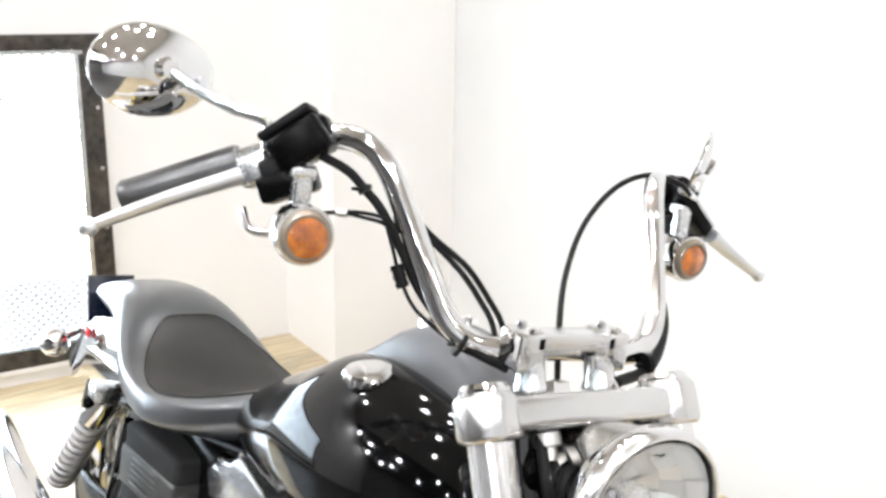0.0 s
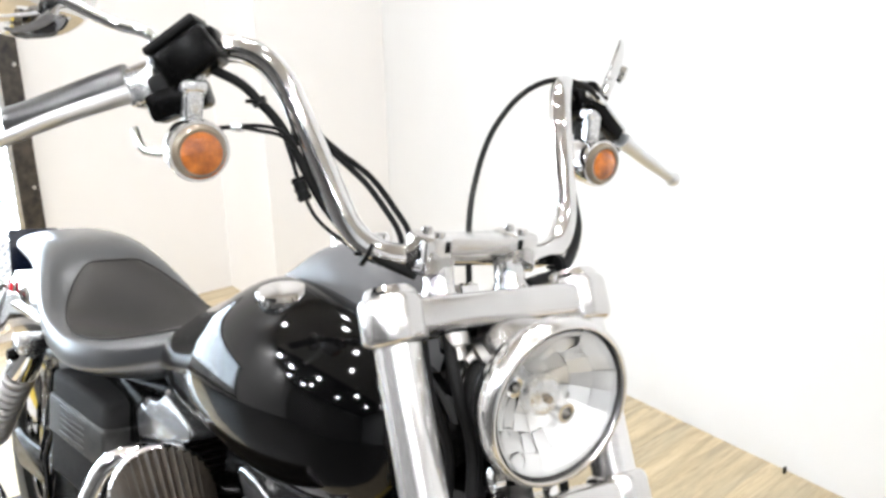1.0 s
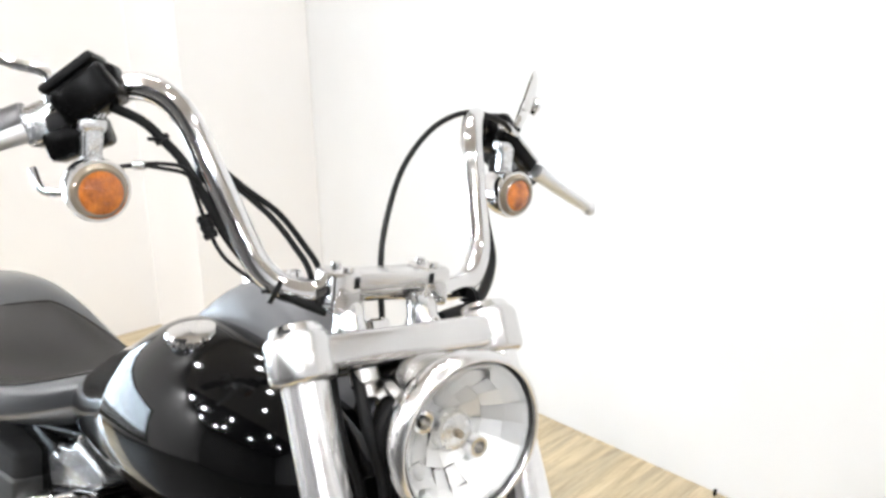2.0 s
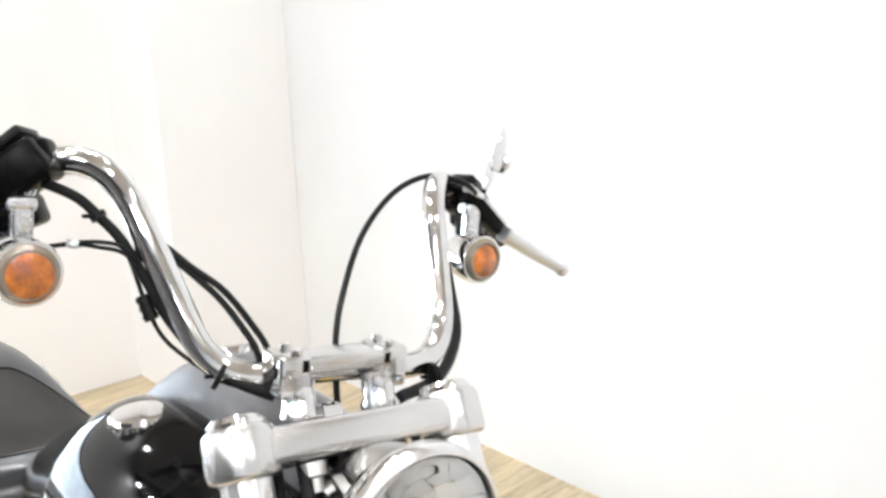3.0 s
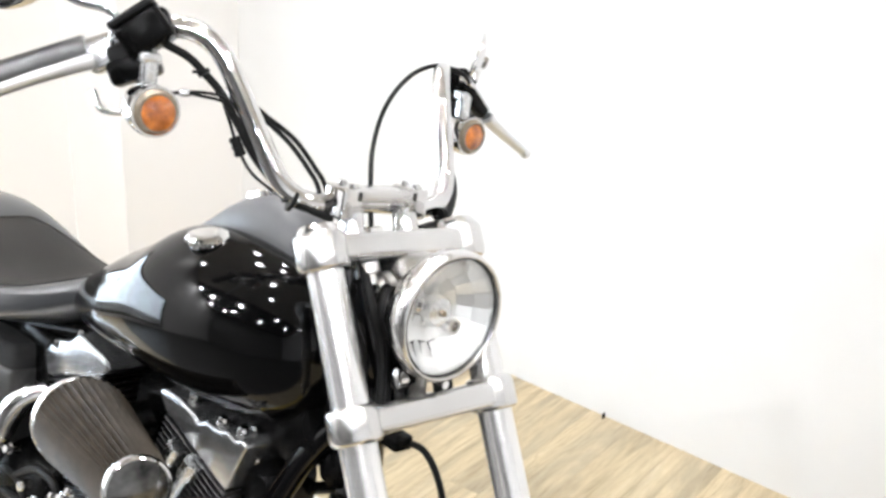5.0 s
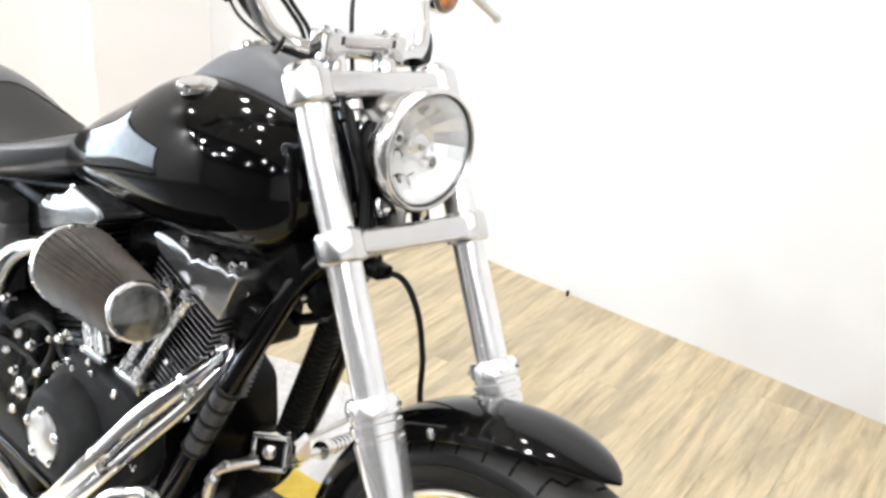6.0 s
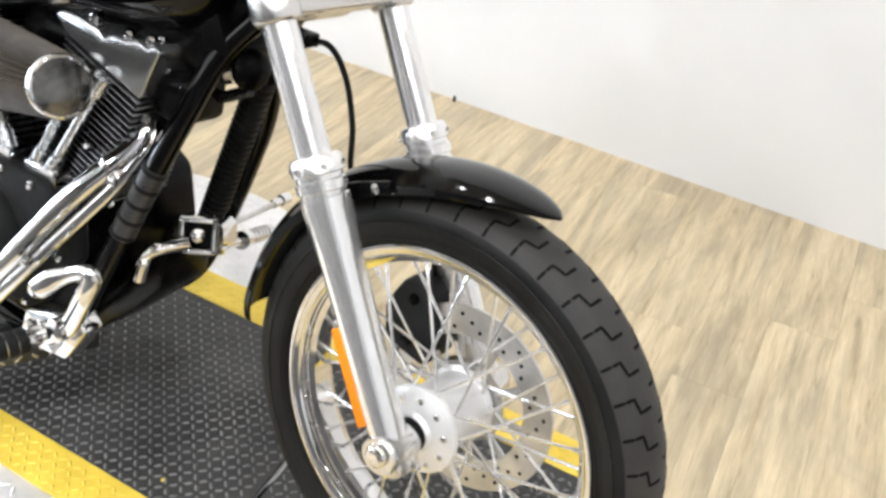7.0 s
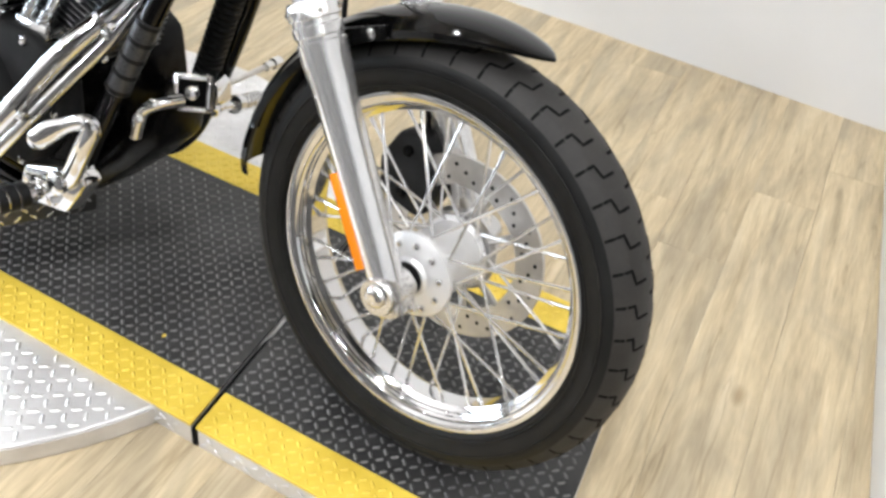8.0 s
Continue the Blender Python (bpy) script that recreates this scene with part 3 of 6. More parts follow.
part("axle_nut", lathe([(0, 0), (0, 0.0165), (0.006, 0.0165), (0.010, 0.0145), (0.0125, 0.010), (0.0125, 0.006), (0.009, 0.0055), (0.009, 0)], fp(0, 0, -0.138), (0, -1, 0), 28), CHROME, axle, "round chrome axle end")
part("spacer", rod(fp(0, 0, -0.09), fp(0, 0, -0.0715), 0.0255, 24), BLACK, axle)

# caliper on the far slider
cb = prism([(-0.155, 0.36), (-0.075, 0.345), (-0.055, 0.40), (-0.085, 0.475), (-0.135, 0.475), (-0.165, 0.42)], 0.045, 0.115, bevel=0.012)
cal = part("brake_caliper", cb, WRINKLE, BIKE, "black four-piston brake caliper")
for s in (0.38, 0.45):
    part("caliper_bolt", lathe([(0, 0), (0, 0.009), (0.006, 0.009), (0.007, 0)], (-0.11, 0.045, s), (0, -1, 0), 6), BLACK, cal)
part("brake_hose", tube(spline([(-0.11, 0.09, 0.47), (-0.15, 0.085, 0.56), (-0.268, 0.07, 0.56), (-0.281, 0.055, 0.657), (-0.293, 0.04, 0.725), (-0.315, 0.02, 0.768), (-0.352, 0.0, 0.766)]), 0.0045, 10), HOSE, BIKE, "black rubber brake hose")
part("hose_block", rbox((0.05, 0.03, 0.02), (-0.352, 0.0, 0.772), 0.004), BLACK, BIKE)


def fender():
    """Front mudguard: a rounded shell round the tyre with skirts, tapering to a point ahead."""
    outer, inner = [], []
    M = 56
    for i in range(M + 1):
        t = i / M
        a = radians(178.0 + (73.5 - 178.0) * t)
        w = 0.070
        skirt = 0.036
        rc = 0.366 + 0.004 * t
        if t > 0.66:
            k = (t - 0.66) / 0.34
            w = 0.070 * max((1 - k ** 2.6) ** 0.7, 0.012)
            skirt = 0.036 * (1 - k ** 1.4) + 0.0006
            rc -= 0.003 * k * k
        if t < 0.08:
            k = (0.08 - t) / 0.08
            w *= 1 - 0.12 * k * k
        ro_, ri_ = [], []
        for j in range(17):
            u = j / 16 * 2 - 1
            y = w * math.copysign(min(abs(u) * 1.12, 1.0), u)
            k2 = abs(u)
            drop = skirt * (k2 ** 2.6)
            for lst, th in ((ro_, 0), (ri_, 0.003)):
                r = rc - drop - th
                yy = y * (1 - th / 0.09)
                lst.append(Vector((r * math.cos(a), yy, AXLE.z + r * math.sin(a))))
        outer.append(ro_)
        inner.append(ri_)
    rings = [o + i_[::-1] for o, i_ in zip(outer, inner)]
    return loft(rings)


fen = part("front_fender", fender(), PAINT, BIKE, "glossy black front mudguard")
for sy in (-1, 1):
    br = prism([(-0.235, 0.600), (-0.165, 0.640), (-0.105, 0.665), (-0.10, 0.650), (-0.16, 0.615), (-0.225, 0.575)], 0.067 * sy, 0.076 * sy, bevel=0.002)
    part("fender_bracket", br, BLACK, fen)
    for s in (0.1, 0.5, 0.9):
        p = Vector((-0.225 + 0.115 * s, 0.0755 * sy, 0.592 + 0.062 * s))
        part("fender_bolt", lathe([(0, 0), (0, 0.0075), (0.004, 0.0075), (0.0055, 0.004), (0.0055, 0)], p, (0, sy, 0), 12), CHROME, fen)


def fork_leg(sy):
    y = FY * sy
    prof = [(-0.036, 0.0), (-0.036, 0.016), (-0.03, 0.022), (0.0, 0.0245), (0.04, 0.0262), (0.20, 0.0275), (0.27, 0.0290), (0.325, 0.0325), (0.345, 0.0328), (0.347, 0.0305), (0.352, 0.0305), (0.354, 0.0338), (0.366, 0.0338), (0.368, 0.031), (0.374, 0.031), (0.376, 0.0345), (0.392, 0.0345), (0.398, 0.031), (0.400, 0.0)]
    sl = part("fork_slider", lathe(prof, fp(0, 0, y), FU, 40, up=FN), SATIN, BIKE, "polished aluminium fork slider")
    part("fork_tube", lathe([(0.395, 0), (0.395, 0.0226), (0.808, 0.0226), (0.808, 0)], fp(0, 0, y), FU, 36), SATIN, sl, "satin chrome fork tube")
    for k in range(6):
        a = 2 * math.pi * k / 6 + 0.5
        part("collar_bolt", lathe([(0, 0), (0, 0.004), (0.004, 0.0035), (0.004, 0)], fp(0.384, 0.0335 * math.cos(a), y + 0.0335 * math.sin(a)), FN * math.cos(a) + Vector((0, math.sin(a), 0)), 8), CHROME, sl)
    lug = lathe([(-0.030, 0), (-0.030, 0.026), (-0.022, 0.029), (0.022, 0.029), (0.03, 0.026), (0.03, 0)], fp(0, 0, y), (0, 1, 0), 28)
    rbox((0.044, 0.05, 0.05), (0, 0, 0), 0.012, Matrix.Translation(fp(-0.012, 0.004, y)) @ Matrix.Rotation(-RAKE, 4, "Y"), bm=lug)
    part("axle_clamp", lug, POLISHED, sl)
    part("pinch_bolt", rod(fp(-0.03, -0.025, y - 0.01 * sy), fp(-0.03, 0.03, y - 0.01 * sy), 0.006, 10), CHROME, sl)
    mR = Matrix.Translation(fp(0.108, -0.019, y + 0.0215 * sy)) @ Matrix.Rotation(-RAKE, 4, "Y") @ Matrix.Rotation(radians(-42 * sy), 4, "Z")
    part("side_reflector", rbox((0.016, 0.0075, 0.138), (0, 0, 0), 0.003, mR), ORANGE, sl, "orange side reflector")
    return upright(sl)


fork_leg(-1)
fork_leg(1)


def tree(s0, s1, name, lab, ends):
    """A fork yoke: round clamps joined by a flat-faced beam."""
    b = bmesh.new()
    for sy in (-1, 1):
        lathe([(s0 - ends, 0), (s0 - ends, 0.0275), (s0 - ends + 0.0015, 0.0295), (s0 - ends + 0.004, 0.0312), (s0 - ends + 0.007, 0.032), (s1 + ends - 0.010, 0.032), (s1 + ends - 0.005, 0.0306), (s1 + ends - 0.0015, 0.0280), (s1 + ends, 0.024), (s1 + ends, 0)], fp(0, 0, FY * sy), FU, 48, b)
    h = s1 - s0
    m = Matrix.Translation(fp((s0 + s1) / 2, 0, 0)) @ Matrix.Rotation(-RAKE, 4, "Y")
    rbox((0.050, 2 * FY - 0.012, h), (0.001, 0, 0), 0.010, m, 5, b)
    rbox((0.03, 0.12, h), (-0.04, 0, 0), 0.008, m, 3, b)
    for sy in (1,):
        rbox((0.026, 0.014, h * 0.8), (-0.028, FY * sy + 0.031 * sy, 0), 0.006, m, 2, b)
    return upright(part(name, b, POLISHED, BIKE, lab))


ut = tree(0.772, 0.806, "upper_fork_yoke", "polished aluminium upper fork yoke", 0.0065)
lt = tree(0.570, 0.604, "lower_fork_yoke", "polished aluminium lower fork yoke", 0.005)
for sy in (-1, 1):
    part("fork_cap", lathe([(0.805, 0), (0.805, 0.026), (0.815, 0.026), (0.820, 0.022), (0.822, 0.0)], fp(0, 0, FY * sy), FU, 24), CHROME, ut, "chrome fork cap")
    if sy < 0:
        continue
    part("yoke_pinch_bolt", rod(fp(0.788, -0.046, (FY + 0.032) * sy), fp(0.788, -0.01, (FY + 0.032) * sy), 0.0055, 10), CHROME, ut)
    part("yoke_pinch_bolt", rod(fp(0.587, -0.046, (FY + 0.032) * sy), fp(0.587, -0.01, (FY + 0.032) * sy), 0.0055, 10), CHROME, lt)
upright(part("steering_neck", lathe([(0.60, 0), (0.60, 0.032), (0.625, 0.034), (0.63, 0.029), (0.755, 0.029), (0.76, 0.034), (0.774, 0.032), (0.774, 0)], fp(0, -0.045, 0), FU, 28), PAINT, BIKE, "black steering neck"))
upright(part("stem_nut", lathe([(0.806, 0), (0.806, 0.02), (0.820, 0.02), (0.824, 0.014), (0.824, 0)], fp(0, -0.045, 0), FU, 6), CHROME, BIKE))
# wiring and brackets between the yokes
for y0, n0, r in ((-0.055, 0.0, 0.006), (-0.04, -0.01, 0.008), (0.045, -0.005, 0.007), (-0.07, -0.02, 0.005), (0.06, 0.0, 0.005)):
    upright(part("wiring_loom", tube(spline([fp(0.79, n0, y0), fp(0.72, n0 + 0.012, y0 * 1.15), fp(0.66, n0 - 0.004, y0 * 0.9), fp(0.60, n0 - 0.02, y0)]), r, 10), HOSE, BIKE))
upright(part("horn_bracket", prism([(-0.345, 0.85), (-0.30, 0.87), (-0.325, 0.96), (-0.37, 0.95)], -0.035, 0.035, bevel=0.006), BLACK, BIKE))
upright(part("neck_bolt", lathe([(0, 0), (0, 0.014), (0.012, 0.014), (0.014, 0.009), (0.026, 0.009), (0.026, 0)], fp(0.770, 0.004, -0.05), -FU, 12), STEEL, BIKE))


def headlight():
    c = Vector((-0.276, 0.005, 0.964))
    ax = Vector((1, 0, 0.02))
    shell = part("headlight", lathe([(-0.115, 0), (-0.114, 0.018), (-0.105, 0.036), (-0.085, 0.050), (-0.055, 0.060), (-0.027, 0.0675), (-0.020, 0.0700), (-0.016, 0.0740), (-0.010, 0.0765), (-0.002, 0.0772), (0.003, 0.0765), (0.006, 0.0745), (0.0070, 0.0715), (0.0065, 0.0700), (0.0055, 0.0690), (0.003, 0.0685), (-0.060, 0.0480), (-0.060, 0.0)],
                                    c, ax, 56), CHROME, BIKE, "round chrome headlight")
    part("trim_ring", lathe([(0.002, 0.0680), (0.0075, 0.0686), (0.0098, 0.0703), (0.0100, 0.0722), (0.0085, 0.0745), (0.005, 0.0762), (0.001, 0.0768)], c, ax, 64), POLISHED, shell, "satin trim ring")
    # multi-surface reflector: small flat mirrors laid in a bowl
    refl = bmesh.new()
    Mh = basis(c, ax)
    rnd = random.Random(4)
    radii = (0.013, 0.026, 0.040, 0.054, 0.0680)
    for ra, rb_ in zip(radii, radii[1:]):
        n_ = 12 if ra < 0.03 else 20
        for k in range(n_):
            a0, a1 = 2 * math.pi * k / n_, 2 * math.pi * (k + 1) / n_
            tilt, sway = rnd.uniform(-0.0010, 0.0010), rnd.uniform(-0.0010, 0.0010)
            quad = []
            for r_, a_, d_ in ((ra, a0, tilt + sway), (rb_, a0, -tilt + sway), (rb_, a1, -tilt - sway), (ra, a1, tilt - sway)):
                quad.append(refl.verts.new(Mh @ Vector((r_ * math.cos(a_), r_ * math.sin(a_), -0.046 + 0.048 * (r_ / 0.0680) ** 2 + d_))))
            refl.faces.new(quad)
    part("reflector_bowl", refl, BOWL, shell, "faceted mirror bowl")
    part("bowl_back", lathe([(-0.058, 0), (-0.056, 0.03), (-0.040, 0.046), (-0.014, 0.0600), (-0.001, 0.0682)], c, ax, 44), BOWL, shell)
    part("bulb_shield", lathe([(-0.05, 0), (-0.05, 0.011), (-0.030, 0.013), (-0.022, 0.0185), (-0.014, 0.0185), (-0.010, 0.0165), (-0.008, 0.010), (-0.0075, 0.0)], c + Vector((0, -0.004, 0.002)), ax, 28), CAST, shell, "bright bulb shield")
    part("shield_tip", lathe([(-0.0075, 0.004), (-0.003, 0.0035), (-0.002, 0.0)], c + Vector((0, -0.004, 0.002)), ax, 14), SMOKE, shell)
    for y, z in ((0.030, -0.022), (-0.032, 0.012)):
        part("side_bulb", lathe([(-0.040, 0.0), (-0.040, 0.0095), (-0.020, 0.0105), (-0.018, 0.0095), (-0.018, 0.006), (-0.026, 0.005), (-0.026, 0)], c + Vector((0, y, z)), ax, 20), CHROME, shell)
    ln = part("lens", lathe([(0.003, 0.0682), (0.0080, 0.055), (0.0120, 0.034), (0.0135, 0.0)], c, ax, 48), GLASS, shell, "clear headlight lens")
    sol = ln.modifiers.new("thick", "SOLIDIFY")
    sol.thickness = 0.002
    ln.visible_shadow = False
    part("mount", rbox((0.05, 0.03, 0.075), (-0.325, 0, 0.885), 0.008), POLISHED, shell)
    part("mount_bolt", lathe([(0, 0), (0, 0.012), (0.01, 0.012), (0.012, 0.006), (0.012, 0)], (-0.30, -0.03, 0.887), (0, -1, 0), 16), CHROME, shell)
    part("trim_screw", lathe([(0, 0), (0, 0.005), (0.012, 0.005), (0.012, 0)], c + Vector((0.0, 0, -0.078)), (1, 0, 0), 10), CHROME, shell)
    grow = Matrix.Translation(c) @ Matrix.Scale(1.06, 4) @ Matrix.Translation(-c)
    for ob in (shell, *shell.children):
        ob.data.transform(grow)
    upright(shell)


headlight()

# ---- handlebar and controls ----
BEND = {-1: Vector((-0.608, -0.184, 1.261)), 1: Vector((-0.590, 0.193, 1.246))}
TIP = {-1: Vector((-0.760, -0.432, 1.120)), 1: Vector((-0.775, 0.470, 1.128))}
BAR = fillet([BEND[-1].lerp(TIP[-1], 0.88), BEND[-1], (-0.493, -0.106, 1.043), (-0.458, 0.0, 1.060), (-0.482, 0.160, 1.036), BEND[1], TIP[1]], 0.075, 12)
part("handlebar", tube(BAR, 0.0138, 24), CHROME, BIKE, "tall chrome handlebar")
cl = part("bar_clamp", rbox((0.036, 0.104, 0.017), (-0.449, 0, 1.0710), 0.003, seg=3), POLISHED, BIKE, "polished handlebar clamp")
for sy in (-1, 1):
    rb = rbox((0.042, 0.034, 0.042), (-0.452, 0.054 * sy, 1.0605), 0.005, seg=3)
    part("clamp_block", rb, CHROME, cl)
    part("riser", lathe([(0, 0), (0, 0.019), (0.004, 0.020), (0.012, 0.0165), (0.03, 0.0165), (0.036, 0.0185), (0.038, 0)], (-0.436, 0.045 * sy, 1.018), (-0.35, 0, 0.94), 24), CHROME, cl)
    for dx in (-0.011, 0.013):
        part("clamp_bolt", lathe([(0, 0), (0, 0.0055), (0.005, 0.0055), (0.006, 0)], (-0.452 + dx, 0.052 * sy, 1.0815), (0, 0, 1), 10), CHROME, cl)


def barp(u, sy, f=0.0, z=0.0):
    """A point along the straight grip end of the bar, u from its inner bend (0) to its end (1)."""
    a, b_ = BEND[sy], TIP[sy]
    return a + (b_ - a) * u + Vector((f, 0, z))


def controls(sy):
    d = (barp(1, sy) - barp(0, sy)).normalized()
    fwd = Vector((0.88, 0.36 * sy, 0.25)).normalized()
    fwd = (fwd - d * fwd.dot(d)).normalized()
    upv = d.cross(fwd) * (1 if d.cross(fwd).z > 0 else -1)
    part("grip", lathe([(0, 0), (0, 0.0178), (0.004, 0.0190), (0.125, 0.0182), (0.132, 0.0190), (0.137, 0.016), (0.137, 0)], barp(0.46 if sy < 0 else 0.62, sy), d, 28), HOSE if sy > 0 else GRIP, BIKE, "ribbed black rubber grip" if sy > 0 else "grey rubber throttle grip")
    # switch housing
    M = Matrix((d, fwd, upv)).transposed().to_4x4()
    M.translation = barp(0.40 if sy < 0 else 0.52, sy) + (Vector((0, 0, -0.010)) if sy < 0 else Vector((0, 0, 0)))
    sw = part("switch_housing", rbox((0.05, 0.046, 0.05) if sy > 0 else (0.040, 0.040, 0.036), (0, 0.0, -0.004), 0.007, M, 3), PLASTIC if sy > 0 else CAST, BIKE)
    part("lower_switch_box", rbox((0.04, 0.034, 0.03) if sy > 0 else (0.050, 0.040, 0.046), (-0.012, 0.004, -0.034) if sy > 0 else (-0.030, 0.006, -0.020), 0.008, M, 2), PLASTIC, sw)
    M2 = M.copy()
    M2.translation = barp(0.21 if sy < 0 else 0.34, sy)
    MR = M2 @ Matrix.Rotation(radians(16), 4, "Y")
    per = part("lever_perch", rbox((0.052, 0.038, 0.042), (0, 0.012, 0), 0.009, M2, 3), BLACK, BIKE)
    if sy < 0:
        mc = part("master_cylinder", rbox((0.062, 0.047, 0.044), (0.008, 0.028, -0.004), 0.009, MR, 3), BLACK, BIKE, "black brake fluid reservoir")
        part("reservoir_lid", rbox((0.0625, 0.0475, 0.010), (0.008, 0.028, 0.0215), 0.0035, MR, 2), PLASTIC, mc)
        part("perch_base", rbox((0.062, 0.038, 0.030), (0.034, 0.016, -0.040), 0.006, M2, 2), BLACK, mc)
        part("cable_elbow", tube(spline([M @ Vector((-0.03, 0.01, -0.035)), M @ Vector((-0.028, 0.012, -0.058)), M @ Vector((-0.008, 0.014, -0.076)), M @ Vector((0.022, 0.014, -0.066)), M @ Vector((0.026, 0.01, -0.04))], 6), 0.0045, 10), CHROME, mc, "chrome cable elbow")
    else:
        part("clutch_perch_clamp", rbox((0.036, 0.03, 0.05), (0.0, 0.0, 0.0), 0.008, M2, 2), BLACK, per)
        MP = basis((-0.608, 0.296, 1.190), (0.02, 0.62, -0.52), (1, 0, 0.2))
        part("clutch_bracket", rbox((0.022, 0.020, 0.074), (0, 0, 0.0), 0.005, MP, 3), BLACK, per, "black clutch lever bracket")
        part("bracket_face", rbox((0.006, 0.0205, 0.050), (0.0095, 0, 0.012), 0.002, MP, 2), CAST, per, "bright machined face")
        part("pivot_screw", lathe([(0, 0), (0, 0.0055), (0.002, 0.0055), (0.003, 0.004), (0.003, 0)], MP @ Vector((0.0125, 0, 0.012)), MP.to_3x3().col[0], 12), BLACK, per)
        part("cable_ferrule", rod((-0.602, 0.262, 1.222), (-0.606, 0.290, 1.208), 0.0065, 12), CAST, per)
    piv = Vector((-0.640, -0.310, 1.186)) if sy < 0 else Vector((-0.603, 0.330, 1.162))
    tip = Vector((-0.655, 0.452 * sy, 1.121)) if sy < 0 else Vector((-0.636, 0.474, 1.103))
    mid = piv.lerp(tip, 0.45) + fwd * (0.012 if sy < 0 else -0.002)
    pts = spline([piv, piv.lerp(mid, 0.4), mid, mid.lerp(tip, 0.6), tip], 6)
    rad = [(0.0112 if sy < 0 else 0.0118) - 0.0045 * i / (len(pts) - 1) for i in range(len(pts))]
    lev = tube(pts, 0.008, 14, radii=rad, squash=0.8)
    lathe([(-0.0105, 0), (-0.0085, 0.0060), (-0.0045, 0.0094), (0, 0.0105), (0.0045, 0.0094), (0.0085, 0.0060), (0.0105, 0)], tip, tip - mid, 20, lev)
    part("lever", lev, LEVER, BIKE, "polished brake lever" if sy < 0 else "polished clutch lever")
    # turn signal: bullet body, amber lens
    c = Vector((-0.574, -0.258, 1.141)) if sy < 0 else Vector((-0.583, 0.277, 1.134))
    ax = Vector((1, 0.05 * sy, 0))
    sig = part("turn_signal", lathe([(-0.062, 0), (-0.061, 0.008), (-0.052, 0.018), (-0.036, 0.0265), (-0.016, 0.0305), (0.002, 0.0315), (0.006, 0.0305), (0.006, 0.027), (0.0, 0.026), (0.0, 0.0)], c, ax, 36), CHROME, BIKE, "chrome bullet turn signal")
    part("lens", lathe([(0.002, 0.0288), (0.008, 0.0272), (0.0125, 0.0235), (0.012, 0.0205), (0.004, 0.0195), (0.004, 0.0)], c, ax, 28), SMOKE, sig, "smoky clear lens rim")
    k_ = 1.12 if sy < 0 else 0.92
    part("bulb_dome", lathe([(0.003, 0.0242 * k_), (0.0095, 0.0226 * k_), (0.0135, 0.0165 * k_), (0.0155, 0.0)], c + Vector((0, 0.001, -0.0015)), ax, 28), AMBER, sig, "amber lens")
    st_ = rbox((0.017, 0.020, 0.040), c + Vector((-0.024, 0, 0.044)), 0.005, None, 3)
    rbox((0.022, 0.026, 0.014), c + Vector((-0.026, 0, 0.060)), 0.004, None, 2, st_)
    rod(c + Vector((-0.026, 0, 0.060)), M2 @ Vector((0.0, 0.018, -0.015)), 0.0075, 12, st_)
    part("stalk", st_, CAST, sig, "short cast mounting stalk")
    # mirror: chrome shell on a bent stem
    mc_ = Vector((-0.735, -0.389, 1.277)) if sy < 0 else Vector((-0.747, 0.425, 1.247))
    nz = (Vector((0.90, 0.30, 0.12)) if sy < 0 else Vector((0.60, 0.70, -0.21))).normalized()
    sh = bmesh.new()
    prof = [(0.030, 0.0), (0.029, 0.25), (0.025, 0.5), (0.018, 0.72), (0.009, 0.88), (0.0, 0.97), (-0.006, 1.0), (-0.009, 0.985), (-0.009, 0.94), (-0.005, 0.93), (-0.005, 0.0)]
    lathe([(h * (1.0 if sy < 0 else 0.45), r * 0.05) for h, r in prof], (0, 0, 0), (0, 0, 1), 40, sh)
    for v in sh.verts:
        v.co.x *= 1.50 + 0.12 * (1 if v.co.x > 0 else -1)
    Mm = basis(mc_, nz, (0, 0, 1))
    sh.transform(Mm)
    mi = part("mirror", sh, CHROME, BIKE, "oval chrome rear-view mirror")
    gl = lathe([(-0.0065, 0.0), (-0.0065, 0.0462), (-0.0055, 0.0462), (-0.0055, 0)], (0, 0, 0), (0, 0, 1), 40)
    for v in gl.verts:
        v.co.x *= 1.50 + 0.12 * (1 if v.co.x > 0 else -1)
    gl.transform(Mm)
    part("mirror_glass", gl, MIRROR, mi)
    if sy < 0:
        base = Vector((-0.632, -0.288, 1.218))
        run = [base, base + Vector((0.0, -0.004, 0.028)), base.lerp(mc_ + nz * 0.03, 0.42) + Vector((0, 0, 0.010)), mc_ + nz * 0.028]
    else:
        base = Vector((-0.612, 0.296, 1.215))
        run = [base, Vector((-0.64, 0.331, 1.234)), mc_ + nz * 0.012 + Vector((0, 0, -0.02)), mc_ + nz * 0.012]
    part("mirror_stem", tube(spline(run, 8), 0.0058, 12), CHROME, mi, "bent chrome stem")
    part("stem_joint", lathe([(-0.012, 0), (-0.012, 0.011), (0.004, 0.013), (0.008, 0.009), (0.008, 0)], mc_ + nz * (0.03 if sy < 0 else 0.016), nz, 18), CHROME, mi)


controls(-1)
controls(1)


def cable(name, pts, r=0.0045, label="", mat=None, per=8):
    return part(name, tube(spline(pts, per), r, 10), mat or HOSE, BIKE, label)


cable("clutch_cable", [(-0.47, 0.02, 0.98), (-0.506, 0.03, 1.068), (-0.568, 0.075, 1.115), (-0.601, 0.115, 1.168), (-0.61, 0.16, 1.214), (-0.603, 0.205, 1.235), (-0.595, 0.25, 1.228), (-0.60, 0.275, 1.215)], 0.0036, "black clutch cable arching over the bar")
